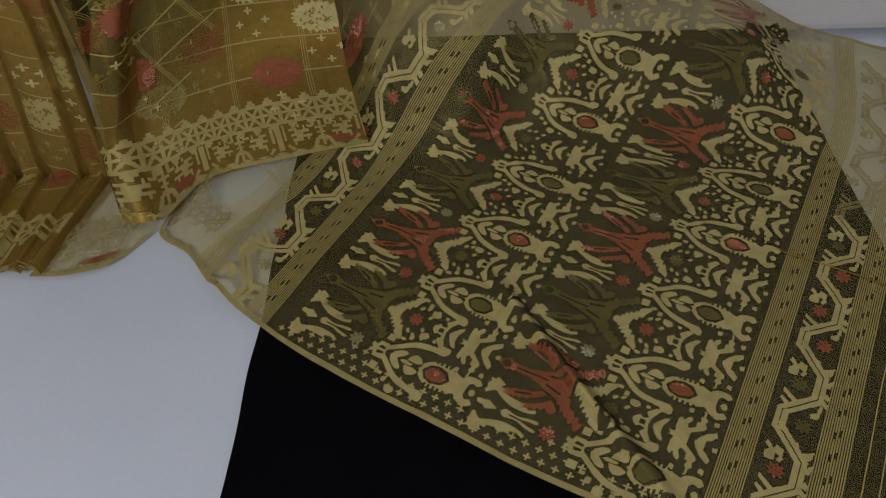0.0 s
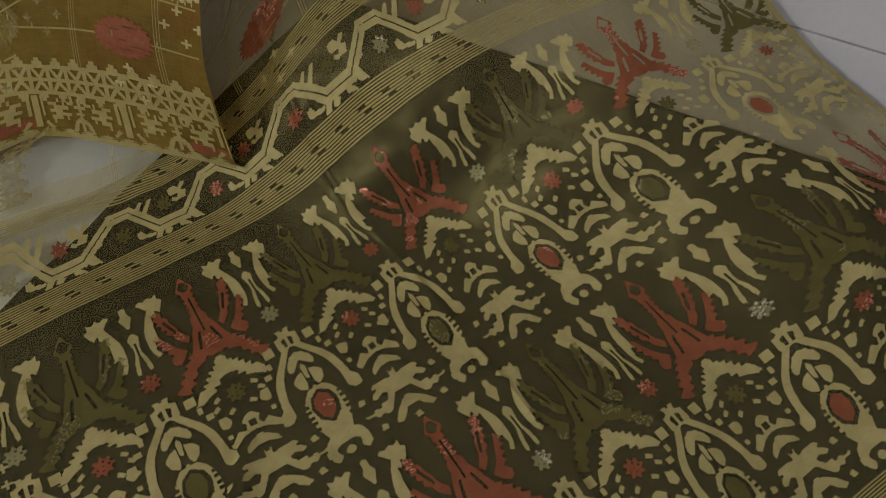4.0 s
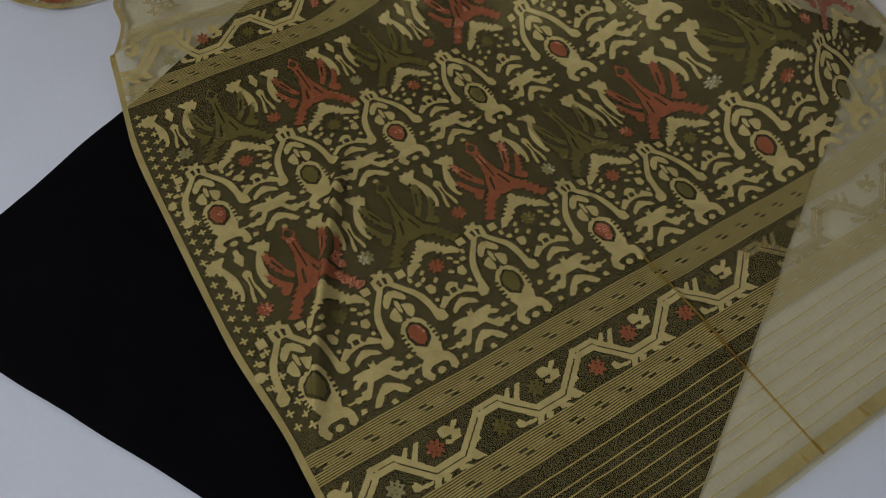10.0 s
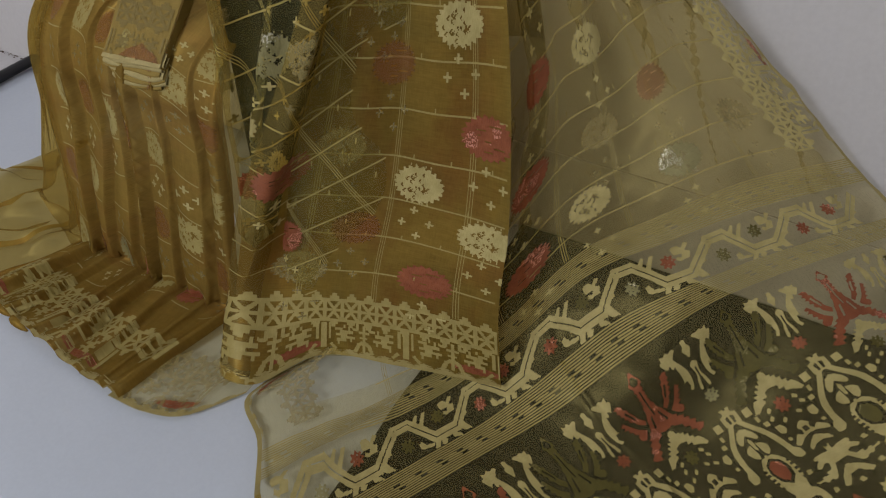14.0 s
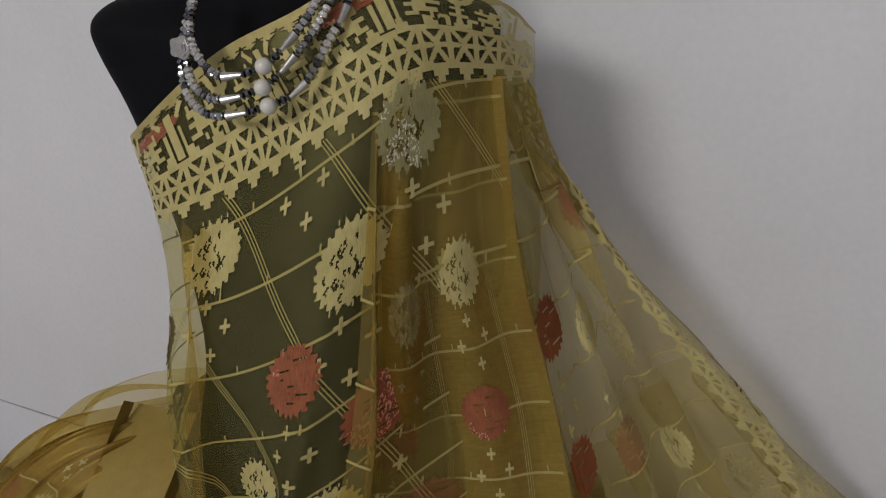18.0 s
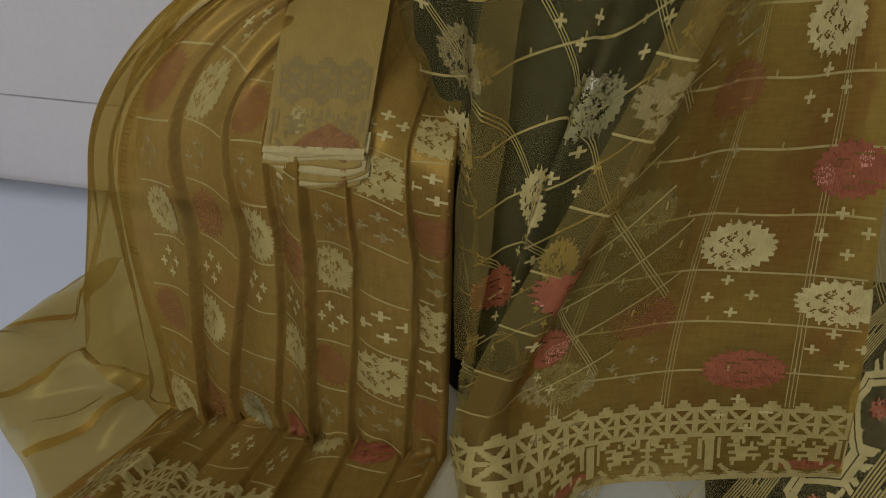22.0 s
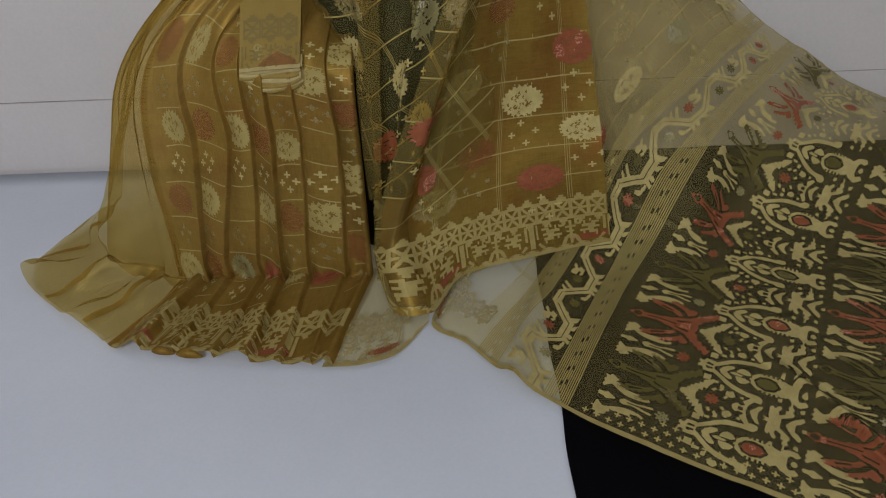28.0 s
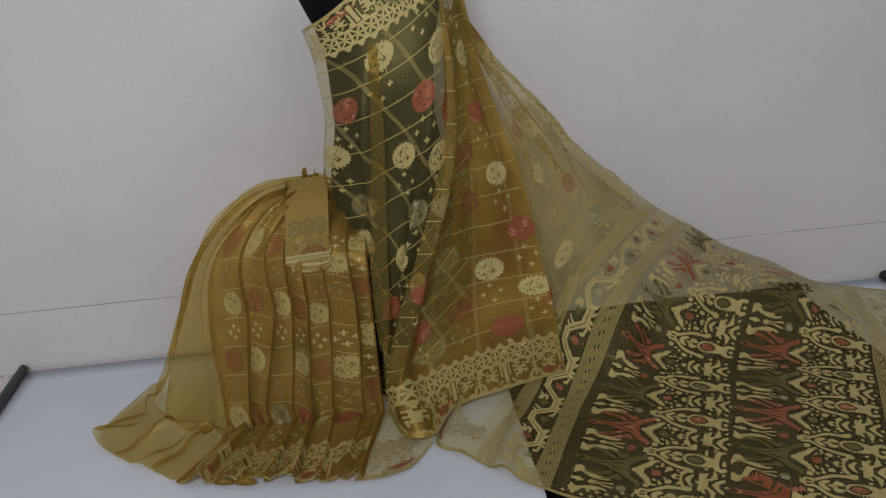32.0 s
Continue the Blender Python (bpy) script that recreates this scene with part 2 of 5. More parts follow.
def tube_mesh(name, path, radius, mat, parent=None, sides=10, label="", closed=False):
    """A round tube along a path of points; radius a number or a list."""
    pts = [Vector(p) for p in path]
    n = len(pts)
    verts, faces = [], []
    for i, p in enumerate(pts):
        a, b = pts[max(i - 1, 0)], pts[min(i + 1, n - 1)]
        d = (b - a).normalized()
        side = d.cross(Vector((0.13, 0.21, 0.97))).normalized()
        up = side.cross(d)
        r = radius[i] if isinstance(radius, (list, tuple)) else radius
        for k in range(sides):
            ang = 2 * math.pi * k / sides
            verts.append(p + (side * math.cos(ang) + up * math.sin(ang)) * r)
    for i in range(n - 1):
        for k in range(sides):
            k2 = (k + 1) % sides
            faces.append((i * sides + k, i * sides + k2, (i + 1) * sides + k2, (i + 1) * sides + k))
    faces.append(tuple(range(sides))[::-1])
    faces.append(tuple((n - 1) * sides + k for k in range(sides)))
    return mesh_part(name, verts, faces, mat, parent, label)


# ---- cloth as smooth sheets through guide curves ----
def hermite(knots, pts, x):
    """Smooth curve through pts (K, ..., 3) at knots (K,), at x (N,)."""
    k = np.asarray(knots, float)
    p = np.asarray(pts, float)
    t = np.empty_like(p)
    for i in range(len(k)):
        a, b = max(i - 1, 0), min(i + 1, len(k) - 1)
        t[i] = (p[b] - p[a]) / (k[b] - k[a])
    i = np.clip(np.searchsorted(k, x, side="right") - 1, 0, len(k) - 2)
    h = (k[i + 1] - k[i])
    f = (x - k[i]) / h
    f, h = f[:, None], h[:, None]
    if p.ndim == 3:
        n = np.arange(len(x))
        p0, p1, t0, t1 = p[i, n], p[i + 1, n], t[i, n], t[i + 1, n]
    else:
        p0, p1, t0, t1 = p[i], p[i + 1], t[i], t[i + 1]
    return ((1 + 2 * f) * (1 - f) ** 2) * p0 + (f * (1 - f) ** 2) * h * t0 + (f * f * (3 - 2 * f)) * p1 + (f * f * (f - 1)) * h * t1


class Sheet:
    """Cloth coordinates p, q in metres. guides: (q, [(p, x, y, z), ...]) in order of q. ripple(p, q): lift along the normal."""

    def __init__(self, guides, facing, ripple=None):
        self.qs = [g[0] for g in guides]
        self.guides = [(np.array([k[0] for k in g[1]]), np.array([k[1:] for k in g[1]])) for g in guides]
        self.facing, self.ripple, self.grid = np.asarray(facing, float), ripple, None

    def base(self, p, q):
        stack = np.stack([hermite(k, pts, np.clip(p, k[0], k[-1])) for k, pts in self.guides])
        return hermite(self.qs, stack, np.clip(q, self.qs[0], self.qs[-1]))

    def normal_of(self, f, p, q):
        e = 0.003
        n = np.cross(f(p + e, q) - f(p - e, q), f(p, q + e) - f(p, q - e))
        n /= np.linalg.norm(n, axis=1)[:, None] + 1e-12
        return n * np.sign(n @ self.facing + 1e-9)[:, None]

    def bent(self, p, q):
        out = self.base(p, q)
        if self.ripple is not None:
            out = out + self.normal_of(self.base, p, q) * self.ripple(p, q)[:, None]
        out[:, 2] = np.maximum(out[:, 2], 0.0035)
        return out

    def at(self, p, q, lift=0.0):
        p, q = np.atleast_1d(np.asarray(p, float)), np.atleast_1d(np.asarray(q, float))
        if self.grid is None:
            return self.bent(p, q)
        p0, p1, q0, q1, nu, nv, pts, normals = self.grid
        u, v = np.clip((p - p0) / (p1 - p0), 0, 1) * (nu - 1), np.clip((q - q0) / (q1 - q0), 0, 1) * (nv - 1)
        i, j = np.minimum(u.astype(int), nu - 2), np.minimum(v.astype(int), nv - 2)
        f, g = (u - i)[:, None], (v - j)[:, None]
        k = j * nu + i
        both = np.concatenate([pts, normals], 1)
        out = (both[k] * (1 - f) + both[k + 1] * f) * (1 - g) + (both[k + nu] * (1 - f) + both[k + nu + 1] * f) * g
        return out[:, :3] + out[:, 3:] * lift

    def cloth(self, name, p0, p1, q0, q1, nu, nv, mat, parent, label=""):
        u, v = np.meshgrid(np.linspace(0, 1, nu), np.linspace(0, 1, nv))
        u, v = u.ravel(), v.ravel()
        p, q = p0 + (p1 - p0) * u, q0 + (q1 - q0) * v
        pts = self.bent(p, q)
        self.grid = (p0, p1, q0, q1, nu, nv, pts, self.normal_of(self.bent, p, q))
        faces = [(j * nu + i, j * nu + i + 1, (j + 1) * nu + i + 1, (j + 1) * nu + i) for j in range(nv - 1) for i in range(nu - 1)]
        return mesh_part(name, pts, faces, mat, parent, label, np.stack([p, q], 1))

    def cloth_copy(self, name, p0, p1, q0, q1, nu, nv, mat, parent, label, lift):
        """A further layer of the same sheet, set off along the normal."""
        u, v = np.meshgrid(np.linspace(p0, p1, nu), np.linspace(q0, q1, nv))
        p, q = u.ravel(), v.ravel()
        pts = self.at(p, q, lift)
        faces = [(j * nu + i, j * nu + i + 1, (j + 1) * nu + i + 1, (j + 1) * nu + i) for j in range(nv - 1) for i in range(nu - 1)]
        return mesh_part(name, pts, faces, mat, parent, label, np.stack([p, q], 1))

    def strips(self, name, lines, mat, parent, label="", lift=0.001, step=0.012):
        """Flat woven lines: each (p0, q0, p1, q1, width)."""
        P, Q, F = [], [], []
        for p0, q0, p1, q1, w in lines:
            length = math.hypot(p1 - p0, q1 - q0)
            n = max(2, int(length / step) + 1)
            dx, dy = (p1 - p0) / length, (q1 - q0) / length
            first = len(P)
            for i in range(n):
                f = i / (n - 1)
                for s in (-0.5, 0.5):
                    P.append(p0 + (p1 - p0) * f - dy * w * s)
                    Q.append(q0 + (q1 - q0) * f + dx * w * s)
            F += [(first + 2 * i, first + 2 * i + 2, first + 2 * i + 3, first + 2 * i + 1) for i in range(n - 1)]
        pts = self.at(P, Q, lift)
        return mesh_part(name, pts, F, mat, parent, label, np.stack([P, Q], 1))

    def motif(self, name, runs, centre, mat, parent, turn=0.0, flip=1, label="", lift=0.0013, clip=None):
        """Woven motif: runs of cells (x0, x1, y0, y1) in metres about its own centre; clip(p): keep the cells between two q."""
        c, s = math.cos(turn), math.sin(turn)
        corners = runs[:, [0, 2, 1, 2, 1, 3, 0, 3]].reshape(-1, 4, 2).copy()
        corners[:, :, 1] *= flip
        x, y = corners[..., 0].ravel(), corners[..., 1].ravel()
        p, q = centre[0] + c * x - s * y, centre[1] + s * x + c * y
        if clip is not None:
            mid, low_high = q.reshape(-1, 4).mean(1), clip(p.reshape(-1, 4).mean(1))
            keep = np.repeat((mid > low_high[0]) & (mid < low_high[1]), 4)
            p, q = p[keep], q[keep]
            if not len(p):
                return None
            runs = runs[: len(p) // 4]
        spots, which = np.unique(np.round(np.stack([p, q], 1), 6), axis=0, return_inverse=True)
        pts = self.at(spots[:, 0], spots[:, 1], lift)
        faces = which.reshape(-1, 4).tolist()
        return mesh_part(name, pts, faces, mat, parent, label, spots)


def woven(polys, cell=2.2, cuts=(), longest=5, slim=False):
    """Polygons in millimetres, stepped to the threads of the weave: runs of cells, in metres."""
    pts = np.array([pt for poly in polys for pt in poly], float)
    x0, y0 = pts.min(0)
    x1, y1 = pts.max(0)
    nx, ny = max(1, int(math.ceil((x1 - x0) / cell))), max(1, int(math.ceil((y1 - y0) / cell)))
    gx, gy = np.meshgrid(x0 + (np.arange(nx) + 0.5) * cell, y0 + (np.arange(ny) + 0.5) * cell)

    def inside(poly):
        res = np.zeros(gx.shape, bool)
        for (ax, ay), (bx, by) in zip(poly, list(poly[1:]) + [poly[0]]):
            if ay == by:
                continue
            res ^= ((ay > gy) != (by > gy)) & (gx < (bx - ax) * (gy - ay) / (by - ay) + ax)
        return res

    mask = np.zeros(gx.shape, bool)
    for poly in polys:
        mask |= inside(poly)
    for poly in cuts:
        mask &= ~inside(poly)
    if slim:
        # one thread less on two sides keeps neighbouring shapes apart
        mask[:, 1:] &= mask[:, :-1].copy()
        mask[1:] &= mask[:-1].copy()
        longest = 1
    runs = []
    for j in range(ny):
        i = 0
        while i < nx:
            if mask[j, i]:
                k = i
                while k < nx and mask[j, k] and k - i < longest:
                    k += 1
                runs.append((x0 + i * cell, x0 + k * cell, y0 + j * cell, y0 + (j + 1) * cell))
                i = k
            else:
                i += 1
    return np.array(runs) / 1000.0


def mirrored(*polys):
    """Each polygon and its mirror image across the line y = 0."""
    return [list(p) for p in polys] + [[(x, -y) for x, y in p] for p in polys]


def rect(x0, x1, y0, y1):
    return [(x0, y0), (x1, y0), (x1, y1), (x0, y1)]


# ---- the room ----
def structure(name, bm, mat, label, category):
    return tagged(part(name, bm, mat), label, category, kind="structure")


structure("floor", box_bm(-3.2, 2.6, -2.6, 1.62, -0.15, -0.012), TILE, "grey-white smooth floor, dusty near the wall", "floor")
structure("wall_north", box_bm(-2.4, 2.6, 1.465, 1.62, -0.012, 2.8), WALL, "off-white painted back wall with a few marks", "wall")
structure("wall_south", box_bm(-3.2, 2.6, -2.75, -2.6, -0.15, 2.8), WALL, "plain off-white wall behind the camera", "wall")
structure("wall_east", box_bm(2.6, 2.75, -2.75, 1.62, -0.15, 2.8), WALL, "plain off-white side wall", "wall")
structure("wall_west", box_bm(-3.35, -3.2, -2.75, 1.62, -0.15, 2.8), WALL, "plain off-white side wall", "wall")
structure("ceiling", box_bm(-3.35, 2.75, -2.75, 1.62, 2.8, 2.9), CEILING, "plain white ceiling", "ceiling")
structure("pillar", box_bm(-2.4, -1.93, 1.28, 1.462, -0.012, 2.8, 0.006), WALL, "off-white plastered corner pillar, stained at its foot", "pillar")
structure("threshold", box_bm(-2.6, -1.93, 0.2, 1.278, -0.012, 0.012), REDFLOOR, "worn red oxide cement floor strip", "floor")

# the narrow joint over the skirting
trim = structure("baseboard", box_bm(-1.93, 2.6, 1.4615, 1.466, 0.001, 0.1725, 0.001), WALL, "off-white flush wall skirting with a thin top joint", "skirting")
structure("trim", box_bm(-1.93, 1.02, 1.4635, 1.466, 0.1728, 0.1745), JOINT, "thin dirty joint line above the skirting", "joint")

sheet_bm = bmesh.new()
bmesh.ops.create_grid(sheet_bm, x_segments=60, y_segments=60, size=0.5)
for v in sheet_bm.verts:
    v.co = (-1.6 + (v.co.x + 0.5) * 2.55, -2.2 + (v.co.y + 0.5) * 3.655, 0.0)
    v.co.z = 0.0006 * noise.noise(v.co * 3.0) - 0.004
geo = bmesh.ops.extrude_face_region(sheet_bm, geom=list(sheet_bm.faces))
for v in geo["geom"]:
    if isinstance(v, bmesh.types.BMVert):
        v.co.z -= 0.006
bmesh.ops.recalc_face_normals(sheet_bm, faces=list(sheet_bm.faces))
tagged(smooth(part("backdrop_sheet", sheet_bm, SHEET)), "bluish-white vinyl photo sheet spread over the floor", "sheet")


def rod(path, radius, label):
    return tagged(tube_mesh("backdrop_rod", path, radius, BLACKROD, sides=16), label, "rod", "rods weighing the sheet")


rod([(-1.607, 1.45, 0.010), (-1.580, 1.02, 0.010), (-1.545, 0.2, 0.010), (-1.53, -0.6, 0.010)], 0.0125, "thin black metal rod along the edge of the white sheet")
rod([(-1.600, 1.035, 0.0), (-1.72, 1.11, 0.0), (-1.86, 1.20, 0.0)], 0.009, "short black rod lying against a longer rod")
rod([(0.915, 1.44, 0.012), (0.935, 1.1, 0.012), (0.97, 0.3, 0.012), (0.99, -0.4, 0.012)], 0.0145, "black metal rod along the edge of the white sheet")


# ---- the black cloth under the pallu ----
def black_cloth():
    nx, ny = 60, 76
    verts, faces = [], []
    for j in range(ny):
        for i in range(nx):
            x = -0.305 + 0.943 * i / (nx - 1)
            y = 0.279 + 1.178 * j / (ny - 1)
            edge = 0.005 * noise.noise(Vector((x * 9, y * 9, 4.0)))
            z = 0.0005 + 0.0012 * max(0, noise.noise(Vector((x * 7, y * 7, 1.0))))
            verts.append((x + (edge if i in (0, nx - 1) else 0), y + (edge if j in (0, ny - 1) else 0), z))
    faces = [(j * nx + i, j * nx + i + 1, (j + 1) * nx + i + 1, (j + 1) * nx + i) for j in range(ny - 1) for i in range(nx - 1)]
    n = len(verts)
    low = [(x, y, -0.002) for x, y, z in verts]
    rim = [j * nx for j in range(ny)] + [(ny - 1) * nx + i for i in range(1, nx)] + [j * nx + nx - 1 for j in range(ny - 2, -1, -1)] + [i for i in range(nx - 2, 0, -1)]
    sides = [(a, b, b + n, a + n) for a, b in zip(rim, rim[1:] + rim[:1])]
    return tagged(mesh_part("black_cloth", verts + low, faces + sides, BLACKCLOTH), "flat black cotton cloth spread on the white sheet", "cloth")


black_cloth()


# ---- the dress form ----
FORM = Matrix.Translation((-0.538, 1.195, 0)) @ Matrix.Rotation(radians(21), 4, "Z")
# height, half width, half depth, forward shift, squareness
FORM_RINGS = [
    (0.000, 0.118, 0.092, 0.00, 2.0), (0.150, 0.132, 0.100, 0.00, 2.0), (0.320, 0.138, 0.104, 0.00, 2.1), (0.480, 0.140, 0.106, 0.00, 2.2),
    (0.560, 0.138, 0.105, 0.00, 2.2), (0.660, 0.118, 0.090, 0.00, 2.1), (0.740, 0.116, 0.096, 0.00, 2.2), (0.815, 0.122, 0.092, 0.008, 2.2),
    (0.870, 0.136, 0.088, 0.008, 2.2), (0.920, 0.156, 0.082, 0.00, 2.2), (0.965, 0.173, 0.076, 0.00, 2.4), (0.988, 0.174, 0.070, 0.00, 2.7),
    (1.003, 0.160, 0.060, -0.002, 2.4), (1.016, 0.122, 0.054, -0.004, 2.1), (1.032, 0.080, 0.050, -0.006, 2.0), (1.052, 0.057, 0.050, -0.008, 2.0),
    (1.090, 0.050, 0.049, -0.010, 2.0), (1.170, 0.049, 0.048, -0.012, 2.0), (1.195, 0.042, 0.040, -0.012, 2.0), (1.205, 0.02, 0.02, -0.012, 2.0)]


def dress_form():
    sides = 48
    zs = [r[0] for r in FORM_RINGS]
    rings = np.array([[r[1], r[2], r[3]] for r in FORM_RINGS])
    sq = np.array([[r[4], 0, 0] for r in FORM_RINGS])
    fine = np.concatenate([np.linspace(a, b, 5)[:-1] for a, b in zip(zs, zs[1:])] + [[zs[-1]]])
    dims, power = hermite(zs, rings, fine), hermite(zs, sq, fine)[:, 0]
    verts, faces = [], []
    for z, (w, d, fwd), e in zip(fine, dims, power):
        for k in range(sides):
            a = 2 * math.pi * k / sides
            c, s = math.cos(a), math.sin(a)
            x = w * math.copysign(abs(c) ** (2 / e), c)
            y = d * math.copysign(abs(s) ** (2 / e), s) - fwd
            verts.append(FORM @ Vector((x, y, z)))
    rows = len(fine)
    faces = [(j * sides + k, j * sides + (k + 1) % sides, (j + 1) * sides + (k + 1) % sides, (j + 1) * sides + k) for j in range(rows - 1) for k in range(sides)]
    faces += [tuple(range(sides))[::-1], tuple((rows - 1) * sides + k for k in range(sides))]
    return tagged(mesh_part("mannequin", verts, faces, BLACKFORM), "matte black headless female dress form draped in a sheer sari", "mannequin")


dress_form()

# ---- the sari ----
sari = tagged(new("sari"), "sheer olive-gold silk sari with cream and copper woven motifs", "sari")


def waves(seed, amp, low, high, n=7):
    rnd = random.Random(seed)
    terms = [(rnd.uniform(low, high) * rnd.choice((-1, 1)), rnd.uniform(low, high), rnd.uniform(0, 6.28), rnd.uniform(0.5, 1)) for _ in range(n)]

    def f(p, q):
        return amp / n * 1.6 * sum(w * np.sin(a * p + b * q + c) for a, b, c, w in terms)
    return f


A_DIR, B_DIR, CORNER = np.array((0.862, -0.507)), np.array((0.477, 0.879)), np.array((-0.285, 0.676))


def lay(a, b, z=0.006):
    """A place on the floor in the pallu's own directions."""
    x, y = CORNER + a * A_DIR + b * B_DIR
    return (a, x, y, z)


pallu_wide, pallu_fine = waves(3, 0.0028, 8, 40), waves(4, 0.0016, 50, 130, 9)


def pallu_small(p, q):
    return pallu_wide(p, q) + pallu_fine(p, q)


pallu_big = waves(5, 0.010, 6, 18)


def pallu_ripple(p, q):
    air = 1 / (1 + np.exp(-((q - 0.55) * 14 - (p - 0.0) * 12)))
    fold = 0.020 * np.exp(-((p + 0.13 + 0.25 * (q - 0.1)) / 0.022) ** 2) * np.exp(-(q / 0.30) ** 2)
    off = (q - 0.214 + 0.62 * (p - 0.272)) * 0.85
    ridge = np.where(off > 0, 0.021 * np.exp(-(off / 0.014) ** 2), 0.021 * np.exp(-(off / 0.0042) ** 2)) * np.exp(-((p - 0.42) / 0.17) ** 4)
    pleat = 0.014 * np.sin(q * 34 + 2.0 * np.sin(p * 3)) * np.clip((-p - 0.15) / 0.5, 0, 1)
    crease = 0.003 * np.exp(-((q - 0.497) / 0.004) ** 2)
    tail = 0.005 * (1 - np.abs(np.sin(q * 31 + 2.2 * np.sin(p * 5)))) ** 3 * np.clip((p - 0.70) / 0.15, 0, 1) + 0.005 * (1 - np.abs(np.sin(q * 17 + p * 9))) ** 4 * np.clip((q - 0.75) / 0.2, 0, 1)
    return tail + pallu_small(p, q) + 0.001 + pallu_big(p, q) * air + fold + ridge + pleat + crease


pallu_sheet = Sheet([
    (-0.014, [(-1.05, -0.41, 1.21, 0.97), (-0.80, -0.37, 1.22, 0.65), (-0.55, -0.37, 1.18, 0.28), (-0.38, -0.46, 1.00, 0.02), (-0.29, -0.503, 0.878, 0.005),
              (-0.209, -0.443, 0.823, 0.005), (-0.115, -0.384, 0.748, 0.005), lay(0.0, -0.011), lay(0.1, -0.021), lay(0.3, -0.021), lay(0.45, -0.019), lay(0.6, -0.006), lay(0.95, -0.006)]),
    (0.30, [(-1.05, -0.395, 1.225, 0.975), (-0.80, -0.33, 1.24, 0.68), (-0.55, -0.28, 1.21, 0.35), (-0.30, -0.31, 1.08, 0.06), lay(-0.087, 0.30, 0.012), lay(0.10, 0.30), lay(0.3, 0.30), lay(0.6, 0.30), lay(0.95, 0.30)]),
    (0.45, [(-1.05, -0.39, 1.23, 0.978), (-0.78, -0.31, 1.24, 0.675), (-0.53, -0.24, 1.215, 0.40), (-0.28, -0.225, 1.14, 0.15), (-0.087, -0.152, 1.085, 0.065), (0.02, -0.055, 1.03, 0.035), (0.13, 0.03, 1.00, 0.010), lay(0.3, 0.45), lay(0.6, 0.45), lay(0.95, 0.45)]),
    (0.58, [(-1.05, -0.385, 1.235, 0.98), (-0.75, -0.285, 1.24, 0.67), (-0.50, -0.20, 1.22, 0.45), (-0.25, -0.145, 1.195, 0.255), (-0.087, -0.080, 1.172, 0.155), (0.02, 0.010, 1.105, 0.108), (0.114, 0.068, 1.105, 0.042), (0.241, 0.178, 1.058, 0.010), lay(0.4, 0.58), lay(0.6, 0.58), lay(0.95, 0.58)]),
    (0.72, [(-1.05, -0.382, 1.24, 0.982), (-0.73, -0.26, 1.255, 0.69), (-0.45, -0.135, 1.25, 0.46), (-0.25, -0.06, 1.22, 0.34), (-0.087, 0.020, 1.212, 0.240), (0.10, 0.130, 1.19, 0.122), (0.175, 0.190, 1.16, 0.090), (0.241, 0.250, 1.155, 0.055), lay(0.42, 0.72, 0.012), lay(0.6, 0.72), lay(0.95, 0.72)]),
    (0.87, [(-1.05, -0.388, 1.25, 0.972), (-0.90, -0.335, 1.26, 0.85), (-0.72, -0.245, 1.27, 0.70), (-0.40, -0.075, 1.29, 0.47), (-0.087, 0.112, 1.285, 0.278), (0.114, 0.225, 1.265, 0.183), (0.241, 0.328, 1.245, 0.142), (0.412, 0.508, 1.238, 0.090), (0.52, 0.585, 1.19, 0.040), lay(0.66, 0.87, 0.010), lay(0.95, 0.87)]),
    (1.10, [(-1.05, -0.382, 1.265, 0.970), (-0.95, -0.355, 1.295, 0.885), (-0.83, -0.278, 1.315, 0.785), (-0.72, -0.203, 1.325, 0.707), (-0.53, -0.083, 1.375, 0.555), (-0.32, 0.072, 1.405, 0.415), (-0.087, 0.235, 1.435, 0.275), (0.10, 0.345, 1.438, 0.205),
            (0.24, 0.43, 1.44, 0.155), (0.35, 0.52, 1.443, 0.105), (0.45, 0.61, 1.445, 0.055), (0.55, 0.70, 1.44, 0.014), (0.65, 0.79, 1.395, 0.006), (0.78, 0.90, 1.31, 0.006), (0.95, 1.06, 1.20, 0.006)]),
], (0.0, -0.45, 0.9), pallu_ripple)
pallu = pallu_sheet.cloth("pallu", -1.05, 0.92, -0.014, 1.10, 500, 280, SILK, sari, "sheer olive pallu patterned with cream, copper and olive motifs")

pallu.data.materials.append(SILK_FAINT)
for poly in pallu.data.polygons:
    col, row = poly.index % 499, poly.index // 499
    if -0.42 < -1.05 + 1.97 * col / 499 < -0.235 and 14 < row < 70:
        poly.material_index = 1

back = pallu_sheet.cloth_copy("inner_drape", -0.66, -0.14, 0.30, 1.085, 120, 90, SILK_FAINT, sari, "inner layer of the sheer back drape", -0.028)

pallu_sheet.strips("fold_tuck", [(0.60, 0.497, 0.915, 0.497, 0.0028)], SILK_GOLD, pallu, "pressed fold line across the pallu", 0.0016)

# front of the torso, from the chest border down to the floor
torso_wave = waves(11, 0.006, 10, 30)


def torso_ripple(p, q):
    fold_a = 0.030 * np.exp(-((p - 0.115 - 0.03 * q) / 0.014) ** 2) * np.clip((q - 0.12) / 0.3, 0, 1)
    fold_b = 0.026 * np.exp(-((p - 0.30 + 0.17 * (q - 0.2)) / 0.016) ** 2) * np.clip((q - 0.2) / 0.3, 0, 1)
    return torso_wave(p, q) * np.clip(q / 0.3, 0.15, 1) + fold_a + fold_b


